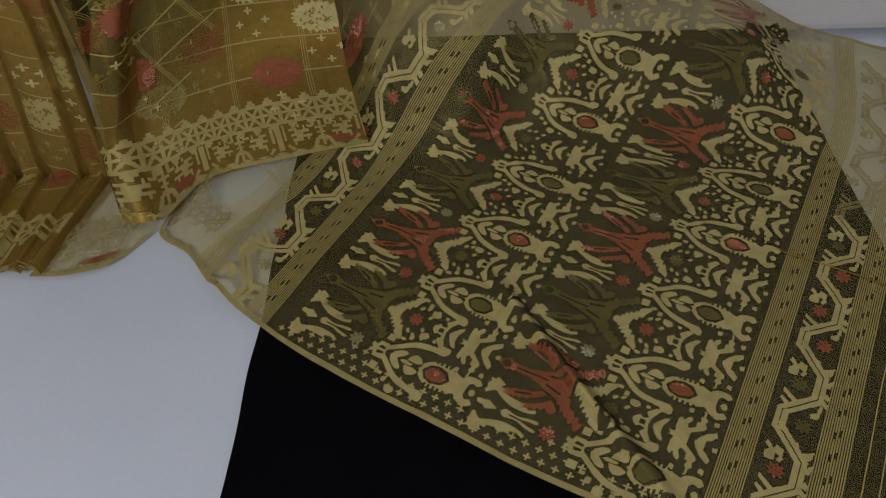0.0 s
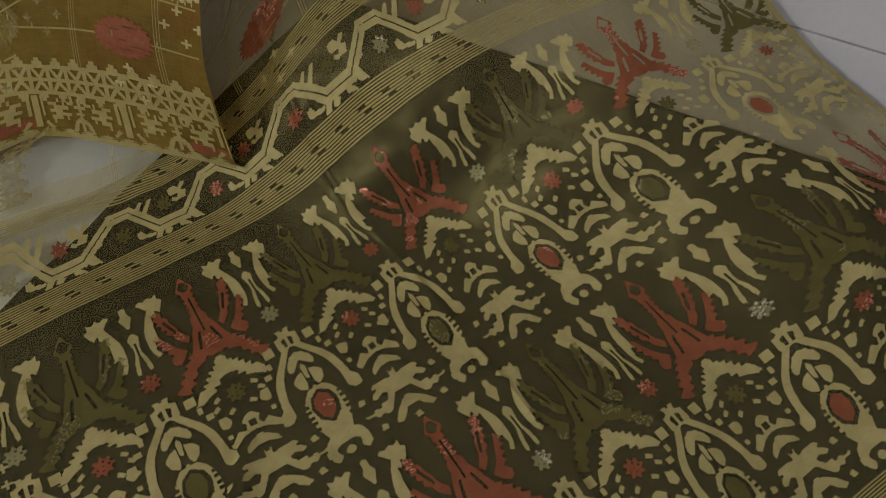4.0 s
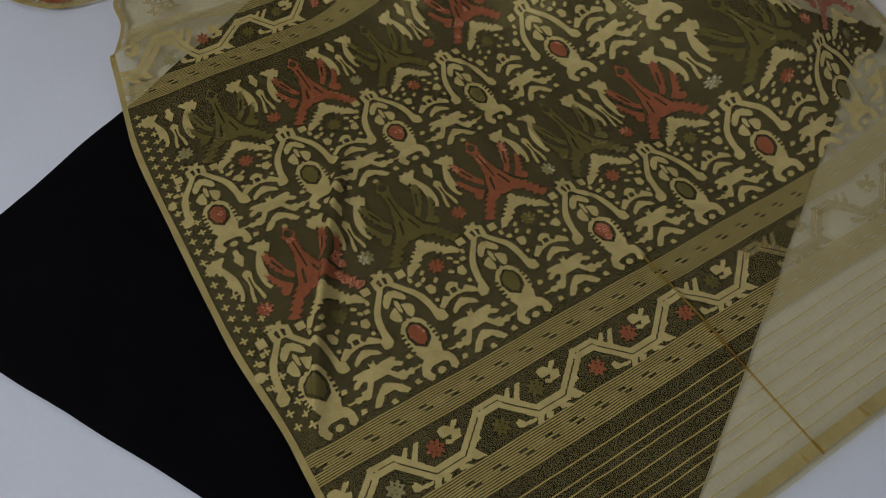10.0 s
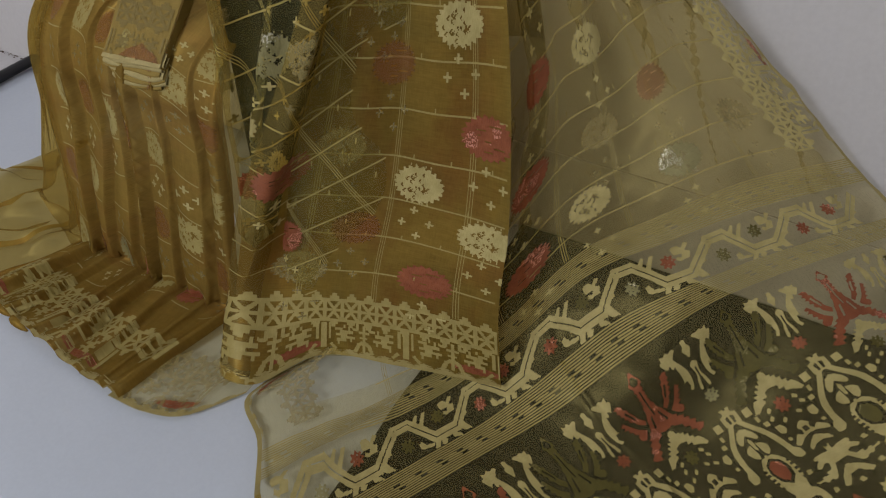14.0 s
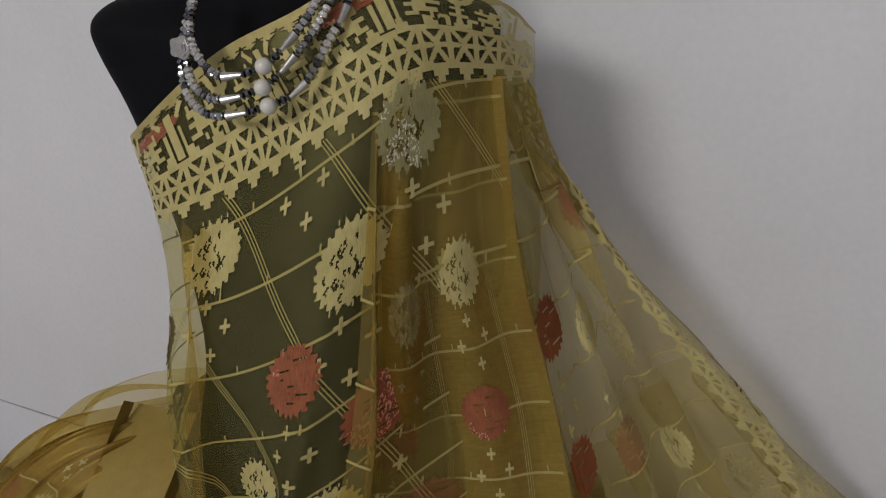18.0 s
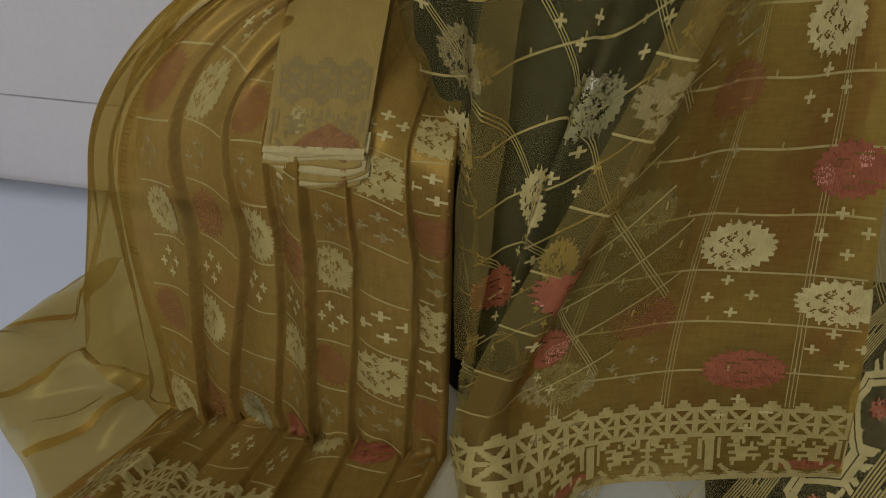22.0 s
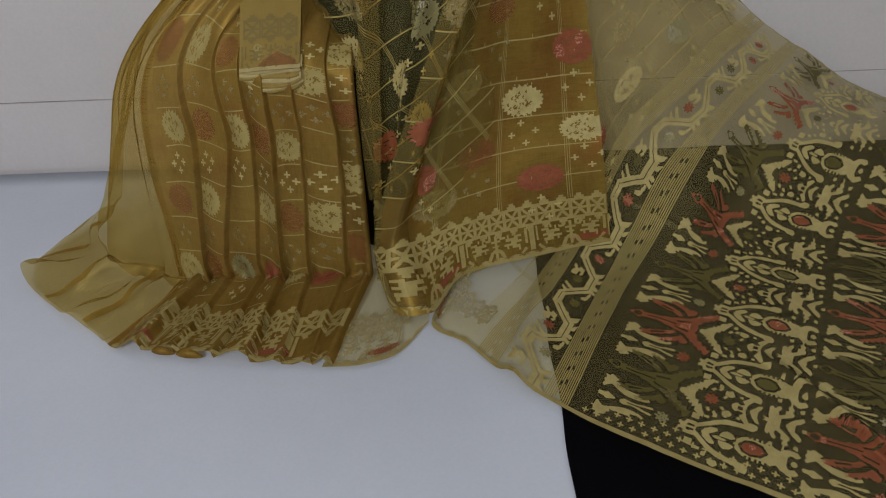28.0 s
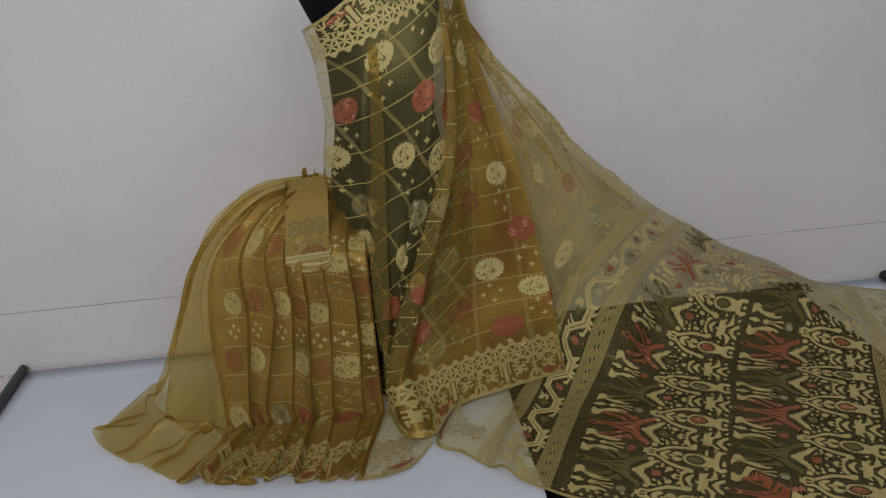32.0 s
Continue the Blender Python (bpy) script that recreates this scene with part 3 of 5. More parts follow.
torso_sheet = Sheet([
    (0.00, [(0.0, -0.702, 1.21, 0.872), (0.045, -0.684, 1.135, 0.885), (0.10, -0.641, 1.100, 0.907), (0.19, -0.545, 1.085, 0.970), (0.30, -0.474, 1.090, 1.004), (0.38, -0.420, 1.14, 1.032), (0.46, -0.360, 1.215, 1.006), (0.52, -0.353, 1.285, 0.975)]),
    (0.10, [(0.0, -0.684, 1.21, 0.800), (0.045, -0.662, 1.130, 0.818), (0.10, -0.598, 1.075, 0.842), (0.19, -0.505, 1.065, 0.886), (0.30, -0.427, 1.08, 0.934), (0.38, -0.385, 1.12, 0.963), (0.46, -0.355, 1.20, 0.955), (0.52, -0.347, 1.275, 0.940)]),
    (0.25, [(0.0, -0.676, 1.21, 0.680), (0.045, -0.659, 1.128, 0.690), (0.10, -0.605, 1.060, 0.705), (0.19, -0.520, 1.040, 0.730), (0.30, -0.430, 1.045, 0.770), (0.38, -0.375, 1.12, 0.790), (0.46, -0.330, 1.19, 0.780), (0.52, -0.326, 1.238, 0.758)]),
    (0.43, [(0.0, -0.690, 1.18, 0.530), (0.045, -0.676, 1.120, 0.535), (0.10, -0.612, 1.065, 0.540), (0.19, -0.530, 1.050, 0.555), (0.30, -0.450, 1.030, 0.570), (0.38, -0.395, 1.08, 0.590), (0.46, -0.340, 1.15, 0.590), (0.52, -0.336, 1.198, 0.568)]),
    (0.61, [(0.0, -0.640, 1.13, 0.360), (0.10, -0.595, 1.060, 0.365), (0.19, -0.540, 1.040, 0.375), (0.30, -0.480, 1.020, 0.385), (0.38, -0.420, 1.06, 0.400), (0.46, -0.360, 1.12, 0.400), (0.52, -0.356, 1.168, 0.378)]),
    (0.84, [(0.0, -0.615, 1.12, 0.140), (0.10, -0.590, 1.055, 0.140), (0.19, -0.560, 1.030, 0.140), (0.30, -0.515, 1.015, 0.150), (0.38, -0.450, 1.03, 0.160), (0.46, -0.380, 1.08, 0.160), (0.52, -0.376, 1.128, 0.138)]),
    (0.98, [(0.0, -0.610, 1.10, 0.005), (0.10, -0.590, 1.030, 0.005), (0.19, -0.570, 1.000, 0.005), (0.30, -0.540, 0.970, 0.005), (0.38, -0.480, 0.980, 0.010), (0.46, -0.400, 1.02, 0.010), (0.52, -0.396, 1.068, -0.012)]),
], (0.15, -1.0, 0.1), torso_ripple)
torso = torso_sheet.cloth("front_drape", 0.0, 0.52, 0.0, 0.98, 136, 180, SILK_TORSO, sari, "sheer silk front drape over the black form")

# the doubled gold panel that falls from the shoulder
panel_wave = waves(21, 0.006, 8, 26)


def panel_ripple(p, q):
    f = 0.012 * np.sin(p * 48 + 1.0) * np.clip(1.0 - (q / 0.9) ** 2, 0, 1) * 0.5
    left = 0.035 * np.exp(-((p - 0.03) / 0.025) ** 2) * np.clip(q / 0.4, 0, 1)
    return panel_wave(p, q) * np.clip(q / 0.2, 0.3, 1) + f + left


panel_sheet = Sheet([
    (0.00, [(0.0, -0.415, 1.110, 0.985), (0.12, -0.398, 1.125, 0.990), (0.25, -0.378, 1.160, 0.990), (0.38, -0.358, 1.200, 0.985)]),
    (0.17, [(0.0, -0.412, 1.065, 0.820), (0.12, -0.397, 1.085, 0.815), (0.25, -0.372, 1.130, 0.815), (0.38, -0.328, 1.180, 0.820)]),
    (0.34, [(0.0, -0.430, 1.040, 0.650), (0.12, -0.400, 1.085, 0.650), (0.25, -0.345, 1.135, 0.650), (0.38, -0.282, 1.170, 0.655)]),
    (0.50, [(0.0, -0.478, 1.018, 0.490), (0.12, -0.410, 1.075, 0.500), (0.25, -0.332, 1.110, 0.500), (0.38, -0.238, 1.135, 0.505)]),
    (0.70, [(0.0, -0.555, 0.992, 0.280), (0.12, -0.445, 1.055, 0.290), (0.25, -0.335, 1.092, 0.295), (0.38, -0.202, 1.095, 0.300)]),
    (0.86, [(0.0, -0.600, 0.988, 0.120), (0.12, -0.465, 1.025, 0.140), (0.25, -0.335, 1.043, 0.165), (0.38, -0.187, 1.050, 0.180)]),
    (1.00, [(0.0, -0.585, 0.975, 0.010), (0.045, -0.515, 0.895, 0.008), (0.13, -0.445, 0.985, 0.020), (0.25, -0.320, 1.015, 0.035), (0.38, -0.167, 1.035, 0.050)]),
], (0.15, -1.0, 0.15), panel_ripple)
panel = panel_sheet.cloth("shoulder_panel", 0.0, 0.38, 0.035, 1.0, 111, 180, SILK_GOLD, sari, "doubled gold silk panel falling from the shoulder")
# its front edge is a single layer
panel.data.materials.append(SILK_DOUBLE)
for poly in panel.data.polygons:
    if poly.index % 110 < 15:
        poly.material_index = 1

under = panel_sheet.cloth_copy("under_wrap", 0.15, 0.352, 0.50, 0.955, 60, 90, SILK_SKIRT, sari, "inner wrap of gold silk behind the panel", -0.030)

# added layer that stands in for the shade in the panel's lower corner
panel_sheet.cloth_copy("corner_shade_layer", 0.004, 0.14, 0.78, 0.985, 40, 50, SILK_SKIRT, sari, "inner layer of gold silk added to darken the panel's shaded corner", -0.010)

# the pleated lower part beside the form
skirt_wave = waves(31, 0.007, 8, 24)
# right-hand fold of every pleat at five lengths down the cloth
PLEAT_LENGTHS = (0.20, 0.36, 0.47, 0.60, 0.80)
PLEAT_EDGES = ((0.205, 0.256, 0.225, 0.209, 0.212), (0.300, 0.335, 0.319, 0.284, 0.325), (0.395, 0.430, 0.396, 0.350, 0.400), (0.462, 0.487, 0.469, 0.440, 0.473),
               (0.515, 0.536, 0.530, 0.511, 0.532), (0.562, 0.581, 0.581, 0.572, 0.578), (0.606, 0.618, 0.619, 0.615, 0.615), (0.640, 0.640, 0.640, 0.640, 0.640))


def pleat_edges(p):
    return np.stack([np.interp(p, PLEAT_LENGTHS, e) for e in PLEAT_EDGES])


def skirt_ripple(p, q):
    edges = pleat_edges(p)
    i = np.clip((q[None] >= edges).sum(0) - 1, 0, len(edges) - 2)
    n = np.arange(len(p))
    f = np.clip((q - edges[i, n]) / (edges[i + 1, n] - edges[i, n]), 0, 1)
    saw = np.where(f < 0.97, (f / 0.97) ** 1.1, (1 - f) / 0.03)
    on = np.clip((q - 0.19) / 0.02, 0, 1) * np.clip((0.645 - q) / 0.01, 0, 1)
    depth = 0.025 * np.clip((p - 0.06) / 0.30, 0.15, 1) * (0.82 + 0.25 * np.sin(i * 2.3 + 1.0)) * np.where(p > 0.62, 1.1, 1.0)
    belly = 0.007 * np.sin(math.pi * f) * np.sin(p * 11 + i * 1.7)
    knee = 0.006 * np.exp(-((p - 0.63) / 0.02) ** 2) * np.sin(f * 9 + i)
    gather = 0.007 * np.sin(q * 95 + 4 * np.sin(p * 6)) * np.clip((0.22 - p) / 0.12, 0, 1)
    veil = (0.006 * np.sin(q * 150 + 0.8 * np.sin(p * 5)) + 0.005 * np.sin(q * 61 + p * 3)) * np.clip((0.20 - q) / 0.05, 0, 1) * np.clip(p / 0.15, 0, 1)
    floor_folds = 0.014 * np.sin(q * 88 + 3 * np.sin(p * 9)) + 0.007 * np.sin(q * 171 + p * 22) + 0.004 * np.sin(q * 60 - p * 47)
    veil = veil + floor_folds * np.clip((p - 0.56) / 0.12, 0, 1) * np.clip((0.205 - q) / 0.03, 0, 1)
    return on * (saw * depth + belly + knee) + skirt_wave(p, q) + veil + gather


LONG = (0.0, 0.13, 0.25, 0.42, 0.612, 0.64, 0.663, 0.75, 0.85)


def fall(*pts):
    """A length of cloth that hangs, turns sharply at the floor and runs out over it."""
    a, b, c = [np.array(p) for p in pts[3:6]]
    return [(k, *p) for k, p in zip(LONG, (*pts[:4], a + (b - a) * 0.87, b, b + (c - b) * 0.21, *pts[5:]))]


skirt_sheet = Sheet([
    (0.00, fall((-0.70, 1.30, 0.515), (-0.84, 1.28, 0.510), (-0.965, 1.26, 0.44), (-1.060, 1.25, 0.28), (-1.15, 1.25, 0.05), (-1.20, 1.255, 0.008), (-1.262, 1.18, 0.005))),
    (0.055, fall((-0.705, 1.27, 0.53), (-0.850, 1.17, 0.535), (-0.975, 1.15, 0.43), (-1.065, 1.14, 0.27), (-1.165, 1.12, 0.03), (-1.225, 1.085, 0.008), (-1.290, 1.055, 0.005))),
    (0.10, fall((-0.71, 1.25, 0.535), (-0.845, 1.12, 0.540), (-0.968, 1.085, 0.43), (-1.045, 1.08, 0.27), (-1.105, 1.06, 0.03), (-1.155, 1.005, 0.008), (-1.198, 0.958, 0.005))),
    (0.15, fall((-0.715, 1.23, 0.53), (-0.84, 1.115, 0.525), (-0.955, 1.065, 0.425), (-1.005, 1.055, 0.26), (-1.030, 1.030, 0.025), (-1.07, 0.955, 0.008), (-1.108, 0.893, 0.005))),
    (0.20, fall((-0.72, 1.22, 0.525), (-0.83, 1.105, 0.530), (-0.94, 1.055, 0.42), (-0.972, 1.035, 0.25), (-0.970, 1.005, 0.02), (-1.015, 0.92, 0.008), (-1.056, 0.848, 0.004))),
    (0.33, fall((-0.715, 1.20, 0.52), (-0.785, 1.09, 0.525), (-0.870, 1.042, 0.42), (-0.885, 1.028, 0.25), (-0.887, 1.010, 0.02), (-0.945, 0.92, 0.008), (-0.994, 0.834, 0.004))),
    (0.46, fall((-0.70, 1.19, 0.52), (-0.75, 1.10, 0.485), (-0.795, 1.035, 0.42), (-0.800, 1.020, 0.25), (-0.800, 1.000, 0.02), (-0.845, 0.90, 0.008), (-0.880, 0.811, 0.004))),
    (0.57, fall((-0.66, 1.18, 0.50), (-0.68, 1.09, 0.46), (-0.705, 1.030, 0.40), (-0.722, 1.015, 0.25), (-0.727, 1.000, 0.02), (-0.745, 0.89, 0.008), (-0.760, 0.792, 0.004))),
    (0.64, fall((-0.615, 1.17, 0.48), (-0.612, 1.09, 0.44), (-0.612, 1.050, 0.38), (-0.610, 1.030, 0.25), (-0.610, 1.00, 0.02), (-0.640, 0.89, 0.008), (-0.664, 0.784, 0.004))),
], (-0.1, -1.0, 0.6), skirt_ripple)
veil = skirt_sheet.cloth("side_veil", 0.0, 0.64, 0.0, 0.205, 130, 90, SILK_SIDE, sari, "sheer outer side of the pleated part, nearly see-through")
trail = skirt_sheet.cloth("trailing_veil", 0.635, 0.85, 0.0, 0.205, 70, 120, SILK_DOUBLE, sari, "sheer gold cloth trailing on the floor in soft folds")
for q0, q1, width in ((0.030, 0.034, 0.004), (0.096, 0.088, 0.004), (0.150, 0.140, 0.005)):
    skirt_sheet.strips("doubled_fold", [(0.640, q0, 0.735, (q0 + q1) / 2 + 0.005, width), (0.735, (q0 + q1) / 2 + 0.005, 0.842, q1, width)], SILK_GOLD, trail, "narrow doubled fold in the sheer cloth", 0.002)
inner_veil = skirt_sheet.cloth("inner_veil", 0.0, 0.66, 0.085, 0.215, 110, 60, SILK_DOUBLE, sari, "twisted inner edge of the first pleat")
skirt = skirt_sheet.cloth("pleated_skirt", 0.0, 0.85, 0.196, 0.64, 190, 380, SILK_SKIRT, sari, "gold silk pleats fanned out on the floor")


def hem_curl(q, width, rise):
    """A pleat end whose hem turns up into a small open roll."""
    P, F, n = [], [], 16
    for i in range(n):
        s = q + width * (i / (n - 1) - 0.5)
        r = rise * math.sin(math.pi * (0.12 + 0.80 * i / (n - 1)))
        for k in range(9):
            a = -0.4 + 3.6 * k / 8
            x, y, z = skirt_sheet.at(0.848 + 0.9 * r * math.sin(a) * 0.5, s, 0.0)[0]
            out = np.array((-0.25, -0.95)) * r * (0.9 * math.sin(a) + 0.2)
            P.append((x + out[0], y + out[1], max(0.003, 0.004 + r * (1 - math.cos(a)))))
    F = [(i * 9 + k, i * 9 + k + 1, (i + 1) * 9 + k + 1, (i + 1) * 9 + k) for i in range(n - 1) for k in range(8)]
    return mesh_part("hem_curl", P, F, SILK_SKIRT, skirt, "hem turned up in a small roll", np.array([(v[0], v[1]) for v in P]))


for q, width, rise in ((0.378, 0.046, 0.008), (0.430, 0.046, 0.009)):
    hem_curl(q, width, rise)

# a narrow doubled fold hanging over the front of the form
strip_sheet = Sheet([
    (0.00, [(0.0, -0.560, 1.052, 0.850), (0.03, -0.545, 1.040, 0.848)]),
    (0.16, [(0.0, -0.572, 1.036, 0.690), (0.03, -0.546, 1.022, 0.690)]),
    (0.33, [(0.0, -0.590, 1.030, 0.520), (0.03, -0.557, 1.016, 0.523)]),
    (0.50, [(0.0, -0.606, 1.026, 0.350), (0.03, -0.568, 1.012, 0.354)]),
    (0.68, [(0.0, -0.605, 1.022, 0.170), (0.03, -0.582, 1.010, 0.174)]),
], (0.1, -1, 0), waves(51, 0.004, 20, 50))
strip = strip_sheet.cloth("hanging_fold", 0.0, 0.03, 0.0, 0.68, 12, 90, SILK_DOUBLE, sari, "narrow doubled fold of sheer gold silk")

# ruffled waist gathers behind the folded piece
def waist_ruffle():
    verts, faces, n = [], [], 70
    for i in range(n):
        f = i / (n - 1)
        x, y = -0.745 + 0.135 * f, 1.215 + 0.012 * math.sin(f * 23) + 0.01 * math.sin(f * 9)
        top = 0.545 + 0.012 * math.sin(f * 31 + 1) + 0.006 * math.sin(f * 67)
        for k in range(5):
            g = k / 4
            verts.append((x + 0.004 * math.sin(f * 40 + g * 3), y - 0.03 * g + 0.014 * math.sin(f * 36) * (1 - g), 0.500 + (top - 0.500) * (1 - g) ** 0.7))
    faces = [(i * 5 + k, i * 5 + k + 1, (i + 1) * 5 + k + 1, (i + 1) * 5 + k) for i in range(n - 1) for k in range(4)]
    return mesh_part("waist_ruffle", verts, faces, SILK_SKIRT, sari, "ruffled gathers of gold silk", np.array([(v[0], v[2]) for v in verts]))


waist_ruffle()

# loose cloth on the floor between the pleats and the panel
loose_sheet = Sheet([
    (0.0, [(0.0, -0.650, 1.03, 0.010), (0.10, -0.665, 0.90, 0.008), (0.22, -0.682, 0.780, 0.004)]),
    (0.07, [(0.0, -0.590, 1.03, 0.010), (0.10, -0.600, 0.91, 0.008), (0.22, -0.615, 0.783, 0.004)]),
    (0.13, [(0.0, -0.540, 1.03, 0.010), (0.10, -0.552, 0.93, 0.008), (0.22, -0.560, 0.804, 0.004)]),
    (0.20, [(0.0, -0.490, 1.03, 0.010), (0.10, -0.500, 0.97, 0.008), (0.22, -0.508, 0.880, 0.004)]),
], (0, -0.2, 1), waves(41, 0.008, 15, 40))
loose = loose_sheet.cloth("loose_hem", 0.0, 0.22, 0.0, 0.20, 50, 50, SILK, sari, "loose sheer silk lying on the floor")

# ---- woven motifs, drawn in millimetres ----
def disc(cx, cy, rx, ry=None, n=16, bite=0.0, lobes=0):
    ry = ry or rx
    out = []
    for k in range(n):
        a = 2 * math.pi * k / n
        f = 1.0 + bite * math.cos(lobes * a)
        out.append((cx + rx * f * math.cos(a), cy + ry * f * math.sin(a)))
    return out


def cross_shape(cx, cy, r, t):
    return [rect(cx - r, cx + r, cy - t, cy + t), rect(cx - t, cx + t, cy - r, cy + r)]


def band(path, width):
    """A thick line along points, as one polygon per piece."""
    out = []
    for (ax, ay), (bx, by) in zip(path, path[1:]):
        d = math.hypot(bx - ax, by - ay)
        nx, ny = -(by - ay) / d * width / 2, (bx - ax) / d * width / 2
        ex, ey = (bx - ax) / d * width * 0.25, (by - ay) / d * width * 0.25
        out.append([(ax - ex + nx, ay - ey + ny), (bx + ex + nx, by + ey + ny), (bx + ex - nx, by + ey - ny), (ax - ex - nx, ay - ey - ny)])
    return out


FLAME = woven(mirrored(
    [(17, 14), (13, 20), (16, 24), (12, 30), (16, 34), (12, 41), (20, 40), (23, 45), (31, 41), (38, 37), (34, 32), (42, 31), (40, 26), (52, 25), (64, 24), (72, 26), (71, 20), (80, 19), (88, 23), (91, 17), (82, 13), (72, 11), (62, 11), (50, 13), (38, 18), (28, 23)],
    [(46, -0.5), (49, 4), (54, 7), (62, 5), (72, 4), (84, 8), (98, 9), (101, 4), (90, 3), (80, 1.2), (74, -0.5)],
    [(11, -0.5), (15, 5), (21, 4), (28, 8), (33, 5), (41, 2), (41, -0.5)]), 1.2, cuts=[rect(60, 105, -0.9, 0.9)], slim=True)
TREE = woven(mirrored(
    [(8, -0.5), (13, 4), (19, 6), (24, 10), (30, 10), (33, 6), (38, 9), (41, 5), (45, 9), (48, 5), (52, 9), (55, 5), (59, 9), (62, 6), (66, 10), (74, 10), (84, 15), (96, 18), (106, 22), (113, 22), (119, 12), (122, 6), (122, -0.5)],
    [(40, 34), (36, 41), (39, 48), (44, 44), (47, 48), (51, 42), (55, 46), (58, 40), (63, 43), (66, 37), (72, 39), (76, 33), (84, 31), (94, 21), (86, 16), (74, 24), (64, 26), (57, 30), (50, 30), (47, 34)],
    [(64, 48), (71, 56), (75, 50), (79, 54), (82, 47), (87, 50), (90, 44), (95, 46), (98, 40), (104, 45), (112, 43), (114, 36), (108, 29), (100, 24), (92, 33), (84, 38), (74, 43)],
    [(106, 20), (110, 30), (113, 27), (117, 37), (121, 33), (124, 43), (128, 38), (132, 48), (137, 44), (143, 55), (149, 48), (152, 37), (145, 38), (143, 30), (137, 32), (134, 24), (128, 25), (124, 13), (118, 9)]), 1.2,
    cuts=[[(18, -2), (24, -6), (30, -2), (30, 2), (24, 6), (18, 2)], rect(40, 86, -0.8, 0.8)] + mirrored([(54, 35), (55, 36.5), (74, 29), (73, 27.5)], [(86, 6), (87, 8), (108, 13), (108, 11)]), slim=True)
VEE = woven(mirrored(
    [(124, -0.5), (125, 7), (131, 7), (131, 12), (136, 11), (135, 18), (141, 16), (140, 23), (147, 21), (146, 28), (152, 26), (152, 33), (158, 37), (167, 41), (169, 34), (163, 24), (160, 15), (155, 17), (155, 9), (150, 10), (147, -0.5)]), 1.25, slim=True)
DASHES = [woven([[(x - 4, y - 2), (x, y - 4), (x + 4, y + 2), (x, y + 4)]], 1.25) for x, y in ((171, 21), (181, 25), (190, 12), (196, 25))]
BLOOM = woven([disc(0, 0, 9.5, n=40, bite=0.22, lobes=8)], 1.1, cuts=[rect(-1, 1, -1, 1), rect(3.5, 5, -2, 0), rect(-6, -4, 1, 3), rect(-2, 0, 5, 7), rect(1, 3, -6, -4.5)])
ARCH = woven(mirrored(
    [(139, 1), (139, 9), (145, 7), (147, 14), (156, 14), (164, 13), (172, 19), (186, 30), (198, 36), (214, 39), (224, 40), (232, 47), (243, 46), (245, 36), (238, 30), (220, 30), (206, 27), (196, 24), (186, 18), (172, 8), (165, 3), (163, -0.5), (146, -0.5)],
    rect(151, 164, 19, 31), rect(168, 176, 27, 34), rect(179, 187, 33, 41), [(190, 41), (190, 51), (200, 55), (206, 48), (203, 41)], rect(211, 218, 43, 49)), 1.25,
    cuts=mirrored([(150, 3), (152, 6), (160, 5), (160, 3)]), slim=True)
VEIN = woven(mirrored([(172, -0.5), (175, 7), (183, 14), (192, 15), (194, 11), (187, 5), (183, -0.5)]), 1.25)
PETALS = [woven([[(188, 0), (192, 2.6), (205, 2.2), (208, 0), (205, -2.2), (192, -2.6)]], 1.1)] + [
    woven([[(197, 4 * s), (199, 11 * s), (206, 17 * s), (215, 14 * s), (220, 7 * s), (213, 4 * s)]], 1.1) for s in (1, -1)]
EYE_RING = woven(mirrored(
    [(218, -0.5), (220, 10), (229, 18), (242, 22), (256, 22), (269, 18), (278, 14), (282, 20), (292, 24), (303, 23), (308, 16), (302, 10), (294, 13), (290, 6), (290, -0.5)]), 1.25,
    cuts=[[(224, 0), (231, 10), (243, 14), (256, 11), (264, 0), (256, -11), (243, -14), (231, -10)]] + [rect(x, x + 2.4, y, y + 6) for x in (228, 235, 242, 249, 256, 263) for y in (17, -23)], slim=True)
TAIL_DOT = woven([disc(300, 0, 4.5, 5.5, 8)], 1.25)
EYE = woven([[(228, 0), (234, 8.5), (244, 10.5), (255, 7), (261, 0), (255, -7), (244, -10.5), (234, -8.5)]], 1.1)
CHEVRON = woven(mirrored(
    [(199, -0.5), (201, 4), (207, 11), (213, 7), (218, 9), (213, 16), (223, 27), (232, 26), (229, 19), (224, 11), (222, -0.5)]), 1.25, cuts=[rect(210, 216, -3, 3)], slim=True)
CHEVRON_LOW = woven(mirrored([(228, -0.5), (229, 7), (237, 17), (245, 19), (243, 12), (239, 5), (239, -0.5)]), 1.25, slim=True)
BLOCK = woven(mirrored(
    [(248, -0.5), (247, 5), (253, 4), (252, 15), (252, 26), (257, 31), (259, 26), (263, 33), (268, 35), (270, 29), (266, 21), (268, 16), (275, 22), (275, 30), (278, 30), (277, 40), (280, 40), (278, 52), (283, 49), (284, 40), (287, 38), (286, 30), (289, 27), (287, 20), (279, 14), (272, 9), (272, -0.5)]), 1.25, slim=True)
BLOCK_LOW = woven(mirrored([(280, -0.5), (281, 7), (290, 18), (301, 26), (304, 18), (298, 10), (292, 6), (292, -0.5)]), 1.25, slim=True)
SQUARES = [woven([[(x, y), (x + 6, y + 2), (x + 5, y + 9), (x - 1, y + 7)]], 1.25) for x, y in ((296, 32), (303, -4), (262, 40))]
CROSS = woven(cross_shape(0, 0, 5.0, 1.7), 1.3)
